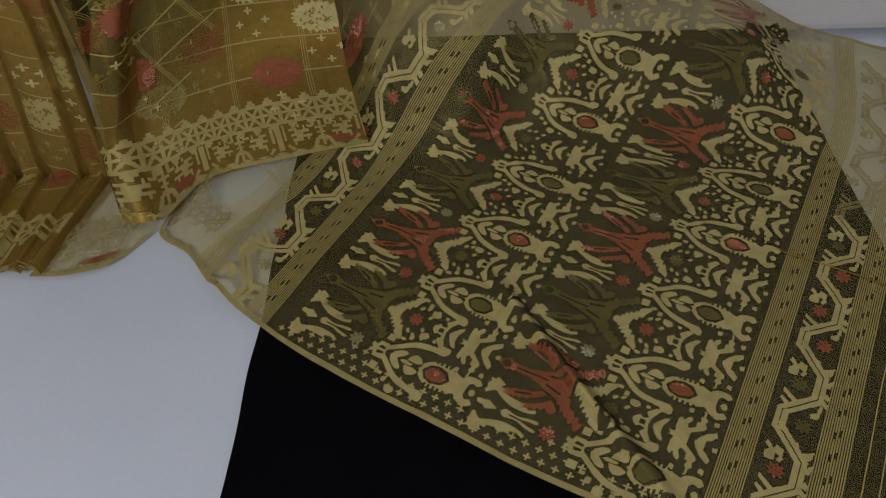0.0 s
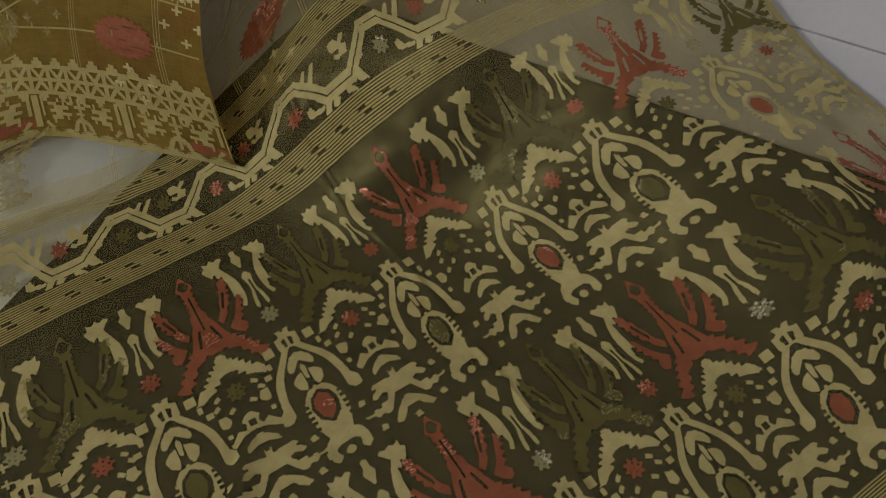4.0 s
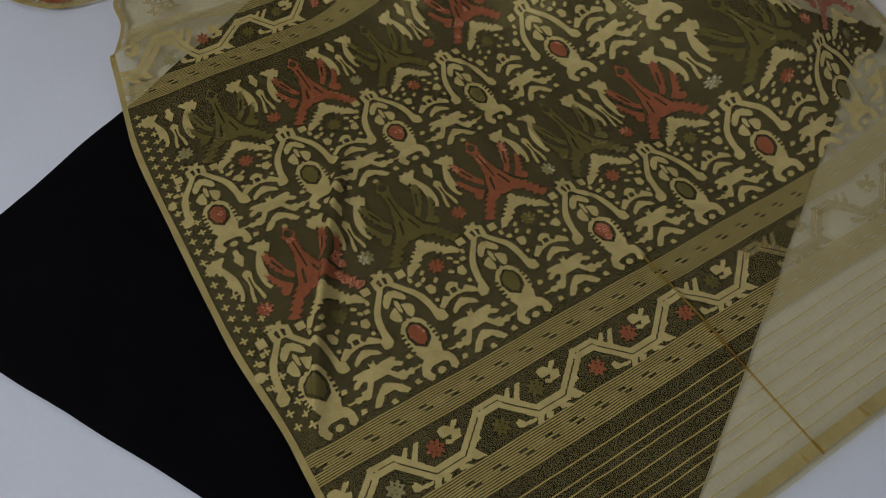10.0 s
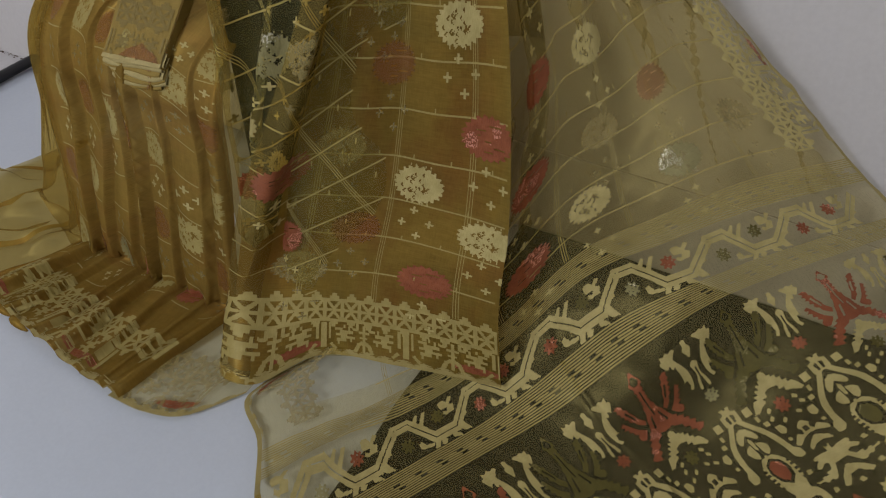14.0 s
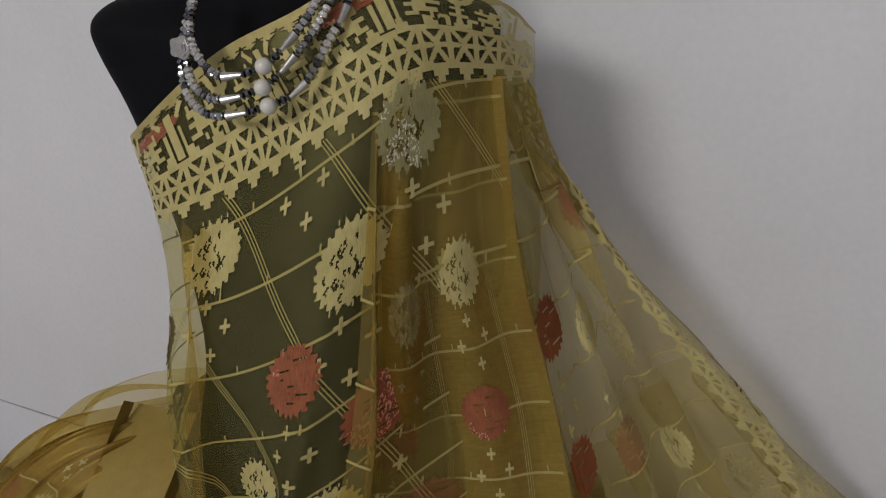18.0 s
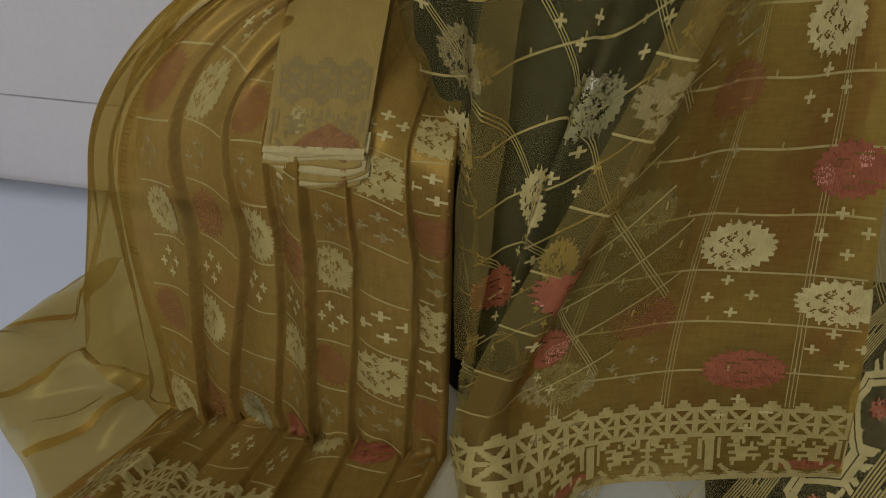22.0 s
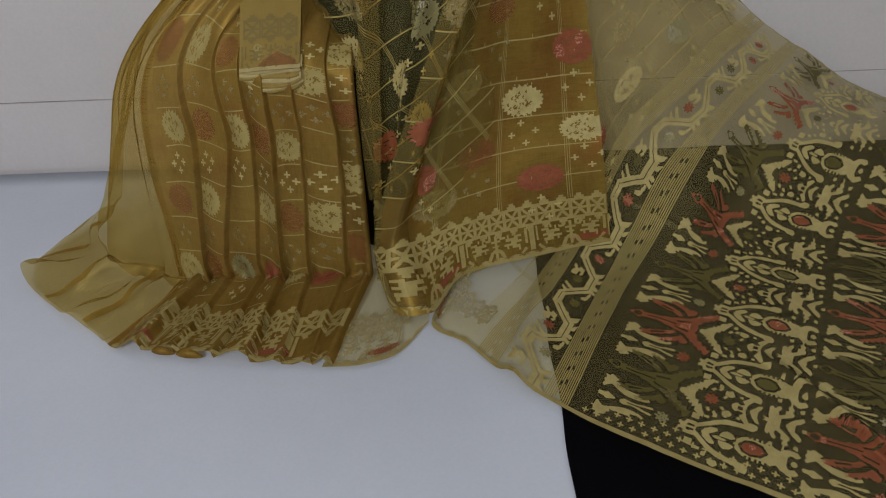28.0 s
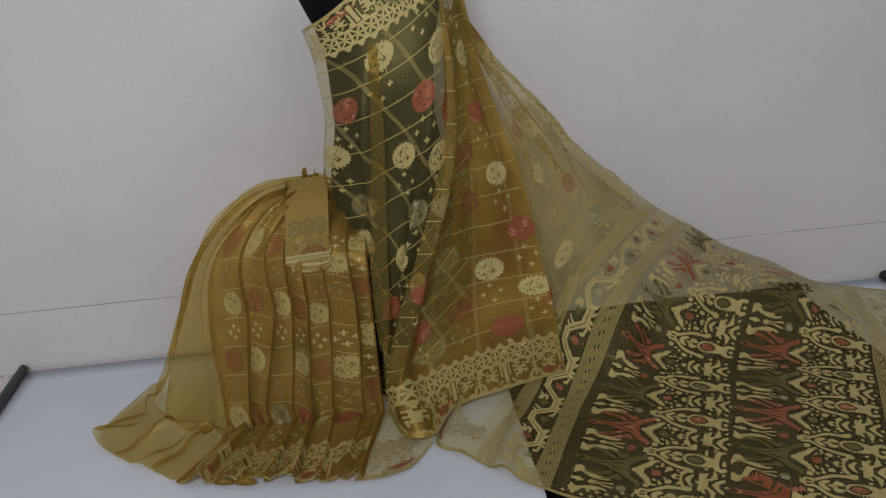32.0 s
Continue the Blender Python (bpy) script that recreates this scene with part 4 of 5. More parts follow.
# one step of the zigzag band; x across the band, y along it
ZIG_PATH = [(-18, -3), (-18, 24), (18, 59), (18, 98), (-18, 141)]
ZIG = woven(band(ZIG_PATH, 15) + [
    [(-24, 54), (-23, 60), (-4, 47), (-9, 42)], [(-25, 42), (-24, 46), (-13, 39), (-17, 33)],
    [(-24, 84), (-25, 95), (-20, 100), (-26, 106), (-24, 113), (-15, 103), (-13, 110), (-3, 106), (-4, 95), (-12, 97), (-13, 86), (-18, 84)], [(-10, 88), (-6, 97), (-2, 93), (-5, 86)],
    [(14, 110), (30, 120), (28, 107), (20, 99)], [(26, 95), (33, 101), (29, 84), (24, 84)], [(22, 66), (27, 74), (32, 69), (30, 62)], [(19, 57), (25, 62), (32, 57), (31, 49)],
    [(16, 28), (14, 34), (21, 39), (23, 52), (27, 51), (25, 35), (24, 29)], [(-16, 132), (-8, 124), (-6, 134), (-14, 142)], [(4, 116), (12, 116), (10, 124), (2, 126)]], 1.25,
    cuts=band(ZIG_PATH, 1.7), longest=1)

# large body flower: a jagged disc with small broken veins
rnd = random.Random(7)
veins = []
for _ in range(22):
    a, r = rnd.uniform(0, 6.28), rnd.uniform(4, 26)
    x, y = r * math.cos(a) * 1.15, r * math.sin(a) * 0.85
    way, size = rnd.choice((-1, 1)), rnd.uniform(4, 8)
    veins += band([(x, y), (x + size * 0.6, y + way * size * 0.5)], 2.0) + band([(x, y), (x + size * 0.5, y - way * size * 0.4)], 1.7)
FLOWER = woven([disc(0, 0, 38, 27, n=88, bite=0.075, lobes=22)] + [rect(a, a + 2.6, b, b + 4) for a in (-16, -8, 8, 16) for b in (-30.5, 26)], 1.6, cuts=veins, longest=2)
FLOWER_RED = woven([disc(0, 0, 37, 27, n=88, bite=0.09, lobes=22)], 1.6, cuts=[rect(rnd.uniform(-26, 24), rnd.uniform(-26, 24) + 2.5, y, y + 2) for y in (-16, -10, -4, 3, 9, 15)], longest=2)
CROSS_BIG = woven(cross_shape(0, 0, 6.4, 2.2), 1.6)
TICK = woven([rect(-1.3, 1.3, 0, 8)], 2.0)

# border: x along the edge, y inwards
LATTICE = woven([rect(0, 27, 64, 106.5), rect(6, 21, 106, 111), rect(10, 17, 111, 116), rect(7, 20, 59, 64), rect(10.5, 16.5, 54, 59)], 1.25, cuts=[
    [(7, 101), (20, 101), (13.5, 92)], [(7, 69.5), (20, 69.5), (13.5, 78)],
    [(3, 99), (3, 88.5), (11, 87)], [(3, 71.5), (3, 82), (11, 83.5)], [(24, 99), (24, 88.5), (16, 87)], [(24, 71.5), (24, 82), (16, 83.5)]], longest=2)
# key pattern: a barred post, a stepped block and a forked plant, then the same mirrored
KEY_HALF = [rect(0, 4, 16, 62), rect(7.5, 11, 32, 62), rect(17, 29, 48, 53), rect(24, 45, 43, 48), rect(18, 36, 38, 43), rect(26, 48, 33, 38), rect(20, 34, 28, 33), rect(30, 33, 53, 59),
            rect(38, 41, 48, 56), rect(21, 24, 22, 28), rect(40, 43, 27, 33), rect(59.5, 62, 12, 61), rect(54, 62, 45, 49.5), rect(56, 62, 37, 40)]
KEY_HALF += band([(62, 31), (54, 25), (49, 12)], 6) + band([(52, 62), (52, 52), (45, 53)], 4.5) + band([(11, 22), (18, 14)], 5)
KEY = woven(KEY_HALF + [[(124 - x, y) for x, y in poly] for poly in KEY_HALF], 1.5, longest=2)
EDGE_WAVE = woven([[(0, 10), (12, 13.5), (24, 10), (12, 9)], rect(0, 24, 6.4, 8.6)], 1.2, longest=8)

# where the axis of each motif column lies, for both rows: along the row, and across it
ROW_B = ((-0.095, 0.048, 0.182, 0.323, 0.476, 0.650, 0.796, 0.968, 1.12), (-0.100, 0.044, 0.183, 0.325, 0.477, 0.621, 0.772, 0.925, 1.07))
ROW_A = ((0.012, 0.009, 0.006, 0.0, -0.003, 0.0, 0.001, -0.006, -0.006), (0.307, 0.306, 0.305, 0.302, 0.301, 0.304, 0.305, 0.305, 0.305))


def pallu_field():
    for r in (0, 1):
        for k in range(-1, 8):
            a0, b = ROW_A[r][k + 1], ROW_B[r][k + 1]
            if -0.01 < b < 1.06:
                pallu_sheet.motif("flame_motif", FLAME, (a0, b), CREAM, pallu)
                pallu_sheet.motif("bloom_motif", BLOOM, (a0 + 0.114, b), RED if (k + r) % 2 else SILVER, pallu)
                pallu_sheet.motif("arch_motif", ARCH, (a0, b), CREAM, pallu)
                pallu_sheet.motif("vein_motif", VEIN, (a0, b), CREAM, pallu)
                for petal in PETALS:
                    pallu_sheet.motif("petal_motif", petal, (a0, b), CREAM, pallu)
                pallu_sheet.motif("dot_motif", TAIL_DOT, (a0, b), CREAM, pallu)
                pallu_sheet.motif("eye_ring_motif", EYE_RING, (a0, b), CREAM, pallu)
                pallu_sheet.motif("eye_motif", EYE, (a0, b), RED if (k + r) % 2 == 0 else OLIVE, pallu)
            if k > 6:
                continue
            b = (b + ROW_B[r][k + 2]) / 2
            if 0.03 < b < 1.07:
                pallu_sheet.motif("tree_motif", TREE, (a0 - 0.002, b), RED if (k + r) % 2 else OLIVE, pallu)
                pallu_sheet.motif("vee_motif", VEE, (a0, b), CREAM, pallu)
                for side in (1, -1):
                    for dash in DASHES:
                        pallu_sheet.motif("dash_motif", dash, (a0, b), CREAM, pallu, flip=side)
                    for square in SQUARES[::2]:
                        pallu_sheet.motif("square_motif", square, (a0, b), CREAM, pallu, flip=side)
                pallu_sheet.motif("square_motif", SQUARES[1], (a0, b), CREAM, pallu)
                pallu_sheet.motif("chevron_motif", CHEVRON_LOW, (a0, b), CREAM, pallu)
                pallu_sheet.motif("chevron_motif", BLOCK_LOW, (a0, b), CREAM, pallu)
                pallu_sheet.motif("bloom_motif", BLOOM, (a0 + 0.172, b), RED if (k + r) % 2 == 0 else OLIVE, pallu)
                pallu_sheet.motif("chevron_motif", CHEVRON, (a0, b), CREAM, pallu)
                pallu_sheet.motif("block_motif", BLOCK, (a0, b), CREAM, pallu)


# zigzag bands: centre, widening where the cloth stretches, and where each step starts
ZIG_STEPS = ((-0.092, 1.3, (-0.075, 0.065, 0.205, 0.341, 0.482, 0.616, 0.755, 0.895, 1.035)), (0.689, 1.0, (-0.088, 0.053, 0.194, 0.335, 0.475, 0.616, 0.757, 0.898, 1.039)))
STRIPES = ((-0.186, -0.139), (-0.049, -0.010), (0.618, 0.653), (0.721, 0.756))


def pallu_bands():
    lower, upper = (RED, SILVER, OLIVE, RED), (OLIVE, RED, OLIVE, RED)
    for centre, wide, starts in ZIG_STEPS:
        for k, (b, after) in enumerate(zip(starts, starts[1:])):
            size = np.array([wide, wide, (after - b) / 0.141, (after - b) / 0.141])
            runs = ZIG * size
            runs = runs[(runs[:, 2] + b > -0.006) & (runs[:, 3] + b < 1.09)]
            if not len(runs):
                continue
            thin = wide == 1.0 and b > 0.60
            pallu_sheet.motif("zigzag_motif", runs, (centre, b), CREAM_SOFT if thin else CREAM, pallu)
            if thin:
                continue
            bloom = BLOOM * np.array([wide ** 0.6, wide ** 0.6, 1, 1])
            if b > -0.03:
                pallu_sheet.motif("bloom_motif", bloom, (centre - 0.007 * wide, b + 0.073), upper[k % 4], pallu)
            if b > 0:
                pallu_sheet.motif("bloom_motif", bloom, (centre + 0.010 * wide, b + 0.011), lower[k % 4], pallu)
    for first, last in STRIPES:
        n = 13
        step = (last - first) / (n - 1)
        for i in range(n):
            a = first + step * i
            if i in (5, 6, 7):
                for k in range(30):
                    b0, long = 0.036 * k + (0.0, 0.013, 0.006)[i - 5], (0.025, 0.036, 0.025)[i - 5]
                    if b0 + long < 1.09:
                        pallu_sheet.strips("dash_line", [(a, b0, a, b0 + long, step * 0.7)], LINE, pallu)
            else:
                pallu_sheet.strips("stripe_line", [(a, -0.008, a, 1.094, step * 0.60)], LINE, pallu)
    for a in (0.776, 0.794, 0.804, 0.822, 0.840, 0.850, 0.868, 0.884):
        pallu_sheet.strips("end_line", [(a, -0.008, a, 1.094, 0.0016)], LINE, pallu)
    pallu_sheet.strips("end_border", [(0.905, -0.012, 0.905, 1.098, 0.016)], GOLD, pallu, "pale gold end strip")
    pallu_sheet.strips("hem", [(-0.40, -0.010, 0.915, -0.010, 0.008)], GOLD, pallu, "narrow gold hem")
    pallu_sheet.strips("hem", [(-1.04, 1.0955, 0.915, 1.0955, 0.008)], GOLD, pallu, "narrow gold hem")


def pallu_crosses():
    for edge, sign in ((0.004, 1), (1.084, -1)):
        for i in range(31):
            a = 0.016 + 0.0188 * i
            rows = [(0, 0.0), (1, 0.0094)] if (i // 2) % 4 < 3 else [(0, 0.0), (1, 0.0094), (2, 0.0)]
            for j, shift in rows:
                pallu_sheet.motif("cross_motif", CROSS, (a + shift, edge + sign * 0.0155 * j), CREAM, pallu)


def grid_lines(sheet, owner, p0, p1, q0, q1, along, pitch=0.0605, pitch_side=0.112, shift=0.0):
    """Woven lines across the cloth and thin triple lines along it."""
    lo, hi, s0, s1 = (p0, p1, q0, q1) if along == "q" else (q0, q1, p0, p1)

    def spot(row, side):
        return (row, side) if along == "q" else (side, row)

    for i in range(int((hi - lo) / pitch) + 1):
        r = lo + i * pitch
        sheet.strips("grid_line", [(*spot(r, s0), *spot(r, s1), 0.0024)], LINE, owner)
        for c in range(int((s1 - s0) / pitch_side * 2)):
            side = s0 + shift + pitch_side * 0.5 * (c + 0.5 * (i % 2))
            if s0 < side < s1 - 0.004:
                sheet.motif("tick_motif", TICK, spot(r - 0.007, side), LINE, owner, math.pi / 2 if along == "q" else 0.0)
    for c in range(int((s1 - s0) / pitch_side) + 1):
        for d in (-0.0035, 0.0, 0.0035):
            side = s0 + shift + pitch_side * c + d
            if s0 < side < s1:
                sheet.strips("grid_line", [(*spot(lo, side), *spot(hi, side), 0.0009)], LINE, owner)


def body_flowers(sheet, owner, flowers, along, step=0.0625, size=(1.0, 1.0)):
    """Flowers (kind, p, q) with a group of four crosses after each."""
    turn = math.pi / 2 if along == "q" else 0.0
    kinds = {"cream": (FLOWER, CREAM), "pale": (FLOWER, CREAM_SOFT), "silver": (FLOWER, SILVER), "red": (FLOWER_RED, RED), "dim": (FLOWER_RED, RED_SOFT)}
    for kind, p, q in flowers:
        shape, mat = kinds[kind]
        sheet.motif("flower_motif", shape * np.array([size[0], size[0], size[1], size[1]]), (p, q), mat, owner, turn)
        cp, cq = (p + step, q) if along == "q" else (p + 0.004, q + step)
        if any(math.hypot(cp - fp, cq - fq) < 0.036 for _, fp, fq in flowers):
            continue
        for dx, dy in ((-0.021, 0.002), (-0.005, -0.021), (0.021, -0.003), (0.005, 0.021)):
            sheet.motif("cross_motif", CROSS_BIG, (cp + dx, cq + dy), CREAM_SOFT if kind in ("pale", "dim") else CREAM, owner, turn)


def pleat_pattern():
    """Each pleat shows its own slice of the flower rows: cream, crosses, copper, crosses."""
    starts = (0.346, 0.478, 0.355, 0.497, 0.385, 0.516, 0.451)
    middles = (0.45, 0.30, 0.42, 0.50, 0.52, 0.55, 0.60)
    for i, (first, frac) in enumerate(zip(starts, middles)):

        def clip(p, i=i):
            e = pleat_edges(np.atleast_1d(p))
            return e[i] + 0.002, e[i + 1] - 0.0035

        for k in range(-5, 6):
            p = first + 0.0655 * k
            if 0.14 < p + 0.033 < 0.735:
                line = []
                for h in (p + 0.033,):
                    lo, hi = clip(h)
                    sag = 0.006 if i % 2 else -0.004
                    line.append((h - sag, float(lo[0]), h + sag, float(hi[0]), 0.0020))
                skirt_sheet.strips("grid_line", line, LINE, skirt, step=0.006)
            if not 0.15 < p < 0.70:
                continue
            lo, hi = clip(p)
            mid = float(lo[0] + (hi[0] - lo[0]) * frac)
            slim = np.array([0.70, 0.70, 0.95, 0.95]) if i > 3 else np.array([0.9, 0.9, 1.0, 1.0])
            if k % 4 == 0:
                silver = (i, k) == (2, 4)
                skirt_sheet.motif("flower_motif", FLOWER * slim, (p, mid), SILVER if silver else LINE, skirt, math.pi / 2, clip=clip)
            elif k % 4 == 2:
                mat = RED if p > 0.62 else RED_SOFT
                if (i, k) not in ((2, 2), (5, -2)):
                    skirt_sheet.motif("flower_motif", FLOWER_RED * slim, (p, mid), mat, skirt, math.pi / 2, clip=clip)
            else:
                for dx, dy in ((-0.013, -0.002), (0.013, 0.002), (-0.003, 0.014), (0.002, -0.014)):
                    skirt_sheet.motif("cross_motif", CROSS_BIG, (p + dx, mid + dy), CREAM_SOFT if (i + k // 2) % 2 else CREAM, skirt, clip=clip)


def border(sheet, owner, start, end, edge, along, inward, mat=CREAM, scale=1.0):
    """The wide woven border along one edge of a sheet."""
    def place(s):
        return (edge, s) if along == "q" else (s, edge)
    if along == "q":
        turn, flip = math.pi / 2, -inward
    else:
        turn, flip = 0.0, inward
    s = start
    while s + 0.027 <= end:
        sheet.motif("lattice_motif", LATTICE * scale, place(s), mat, owner, turn, flip)
        sheet.motif("edge_motif", EDGE_WAVE * scale, place(s), GOLD, owner, turn, flip)
        s += 0.027 * scale
    s, i = start + 0.01, 0
    while s + 0.122 * scale <= end:
        sheet.motif("key_motif", KEY * scale, place(s), mat, owner, turn, flip)
        if i % 2 == 0:
            lift = edge + inward * 0.022
            sheet.motif("flower_motif", FLOWER_RED * np.array([0.9, 0.9, 0.26, 0.26]), (lift, s + 0.093) if along == "q" else (s + 0.093, lift), RED, owner, turn, flip, lift=0.0009)
        s, i = s + 0.124 * scale, i + 1
    off = 0.0035 * inward
    if along == "q":
        sheet.strips("hem", [(edge + off, start, edge + off, end, 0.006)], GOLD, owner, "narrow gold hem")
    else:
        sheet.strips("hem", [(start, edge + off, end, edge + off, 0.006)], GOLD, owner, "narrow gold hem")


pallu_field()
pallu_bands()
pallu_crosses()
grid_lines(pallu_sheet, pallu, -1.02, -0.19, 0.20, 0.98, "q", 0.066, shift=0.02)
body_flowers(pallu_sheet, pallu, [("red", a, 0.500) for a in (-0.244, -0.394, -0.535, -0.675, -0.81)] + [("cream", -0.262, 0.613), ("pale", -0.378, 0.650), ("cream", -0.518, 0.660), ("dim", -0.650, 0.665), ("cream", -0.780, 0.670), ("cream", -0.93, 0.69)]
             + [("silver", -0.262, 0.778), ("dim", -0.400, 0.790), ("cream", -0.598, 0.800), ("pale", -0.735, 0.80), ("dim", -0.87, 0.81), ("pale", -0.300, 0.93), ("pale", -0.52, 0.93), ("pale", -0.26, 0.35), ("pale", -0.52, 0.35)], "q", 0.075)
border(pallu_sheet, pallu, -1.0, -0.19, 1.10, "p", -1)
border(pallu_sheet, pallu, -0.42, -0.18, -0.014, "p", 1, CREAM_SOFT)
border(torso_sheet, torso, 0.01, 0.52, 0.0, "p", 1, scale=0.93)
for i in range(15):
    r = 0.118 + 0.0605 * i
    lean = 0.02 + 0.10 * min(1.0, max(0.0, (r - 0.2) / 0.3))
    torso_sheet.strips("grid_line", [(0.0, r + lean, 0.25, r + lean * 0.25, 0.0024), (0.25, r + lean * 0.25, 0.50, max(0.102, r - lean * 0.75), 0.0024)], LINE, torso)
    for c in range(8):
        side = 0.03 + 0.056 * c + 0.028 * (i % 2)
        if side < 0.49:
            torso_sheet.motif("tick_motif", TICK, (side, r + lean * (1 - 3 * side) - 0.007), LINE, torso)
for i in range(-5, 5):
    p0 = 0.055 + 0.112 * i
    for d in (-0.0035, 0.0, 0.0035):
        a, b = max(0.105, 0.105 + (0.002 - p0 - d) / 0.75), min(0.93, 0.105 + (0.50 - p0 - d) / 0.75)
        if b - a > 0.05:
            torso_sheet.strips("grid_line", [(p0 + d + 0.75 * (a - 0.105), a, p0 + d + 0.75 * (b - 0.105), b, 0.0010)], LINE, torso)
body_flowers(torso_sheet, torso, [("cream", 0.155, 0.150), ("cream", 0.310, 0.197), ("silver", 0.362, 0.128), ("red", 0.265, 0.268), ("red", 0.345, 0.316), ("red", 0.085, 0.235), ("cream", 0.060, 0.345),
                                  ("cream", 0.213, 0.372), ("cream", 0.310, 0.395), ("pale", 0.111, 0.464), ("cream", 0.096, 0.551), ("silver", 0.257, 0.500), ("cream", 0.209, 0.599), ("dim", 0.40, 0.43),
                                  ("cream", 0.270, 0.665), ("red", 0.163, 0.715), ("red", 0.300, 0.785), ("cream", 0.107, 0.835), ("pale", 0.24, 0.87)], "p", size=(0.80, 1.05))
for dp, dq in ((-0.021, 0.002), (-0.005, -0.021), (0.021, -0.003), (0.005, 0.021)):
    torso_sheet.motif("cross_motif", CROSS_BIG, (0.258 + dp, 0.133 + dq), CREAM, torso)
border(panel_sheet, panel, 0.0, 0.38, 1.0, "p", -1, LINE)
grid_lines(panel_sheet, panel, 0.0, 0.375, 0.050, 0.892, "p", 0.066, 0.115, shift=0.095)
body_flowers(panel_sheet, panel, [("cream", 0.270, 0.180), ("red", 0.270, 0.312), ("cream", 0.300, 0.466), ("red", 0.345, 0.600), ("cream", 0.250, 0.680), ("red", 0.281, 0.841), ("cream", 0.353, 0.742), ("pale", 0.162, 0.427),
                                  ("dim", 0.190, 0.520), ("pale", 0.120, 0.634), ("dim", 0.164, 0.764), ("pale", 0.094, 0.841), ("pale", 0.15, 0.20), ("dim", 0.12, 0.33), ("red", 0.045, 0.66), ("pale", 0.04, 0.48)], "p")
border(skirt_sheet, skirt, 0.205, 0.64, 0.85, "q", -1, LINE)
pleat_pattern()
border(loose_sheet, loose, 0.0, 0.20, 0.22, "q", -1, CREAM_SOFT)


# ---- the folded blouse piece lying on the pleats ----
def folded_piece():
    base = tagged(new("folded_cloth"), "folded gold silk piece with a woven end, lying on the pleats", "folded cloth")
    top, low = Vector((-0.733, 1.168, 0.528)), Vector((-0.741, 1.052, 0.390))
    side = Vector((0.991, 0.13, 0.0)).normalized()
    down = (low - top).normalized()
    out = down.cross(side).normalized()
    if out.y > 0:
        out = -out
    length, half = (low - top).length, 0.047
    sheet = Sheet([(q, [(p, *(top + down * q + side * p + out * (0.047 + 0.004 * (1 - q / length) + 0.003 * math.cos(p * 30) - 0.5 * max(0, 0.05 - q)))) for p in (-half, -half * 0.5, 0, half * 0.5, half)])
                   for q in (-0.02, 0.03, 0.08, 0.14, length)], (0, -1, 0.6), waves(61, 0.0015, 20, 60))
    face = sheet.cloth("front_face", -half, half, -0.02, length, 30, 40, BLOUSE, base, "gold silk face with a woven band at its end")
    # side walls of the pile and its stacked folds at the lower end
    for s in (-1, 1):
        a = [top + side * half * s + out * d + down * q for q in (-0.02, length * 0.5, length) for d in (0.046, 0.026)]
        mesh_part("side_face", a, [(0, 2, 3, 1), (2, 4, 5, 3)], BLOUSE, base, uvs=np.array([(v.x, v.z) for v in a]))
    for k in range(7):
        d = 0.0425 - 0.0030 * k
        reach = 0.001 + 0.0040 * k
        wide = half * (1.02 - 0.02 * k - (0.30 if k == 6 else 0.0))
        drift = (0.002, 0.0, -0.002, 0.003, 0.006, 0.008, 0.016)[k]
        pts, n = [], 28
        for i in range(n):
            f = i / (n - 1)
            x = (f - 0.5) * 2 * wide + drift
            bend = 0.0022 * math.sin(f * 5 + k * 1.3) + 0.007 * (1 - (2 * f - 1) ** 4) * min(1.0, 0.25 + 0.2 * k) - 0.005
            for m in range(9):
                a = math.pi * m / 8
                tail = 0.016 if m == 0 else (0.012 if m == 8 else 0.0)
                pts.append(low + side * x + down * (reach + bend + 0.0036 * math.sin(a) - tail) + out * (d + 0.0036 * math.cos(a)))
        faces = [(i * 9 + m, i * 9 + m + 1, (i + 1) * 9 + m + 1, (i + 1) * 9 + m) for i in range(n - 1) for m in range(8)]
        mesh_part("fold_edge", pts, faces, EDGE_PALE if k in (0, 1, 3, 5) else BLOUSE, base, "folded edge of the pile", np.array([(v.x, v.z) for v in pts]))
    for k in range(3):
        sheet.motif("lattice_motif", LATTICE * np.array([1, 1, 0.7, 0.7]), (-half + 0.006 + 0.028 * k, length - 0.006), BAND, face, 0, -1)
    sheet.motif("key_motif", KEY * np.array([0.74, 0.74, 0.7, 0.7]), (-half + 0.003, length + 0.003), BAND, face, 0, -1)
    sheet.motif("flower_motif", woven([[(-30, 0), (-22, 10), (-10, 16), (0, 22), (10, 16), (24, 10), (32, 0)]], 1.8), (0.012, length - 0.006), RED_SOFT, face, 0, -1, lift=0.0018)
    sheet.strips("hem", [(-half, length - 0.003, half, length - 0.003, 0.006)], EDGE_PALE, face)
    return base


EDGE_PALE = thread_mat("pale_selvedge_thread", (0.32, 0.255, 0.105), (0.47, 0.385, 0.17), 0.10)
BAND = thread_mat("tone_on_tone_gold_thread", (0.22, 0.16, 0.05), (0.31, 0.235, 0.08), 0.05, cover=0.7)
folded_piece()

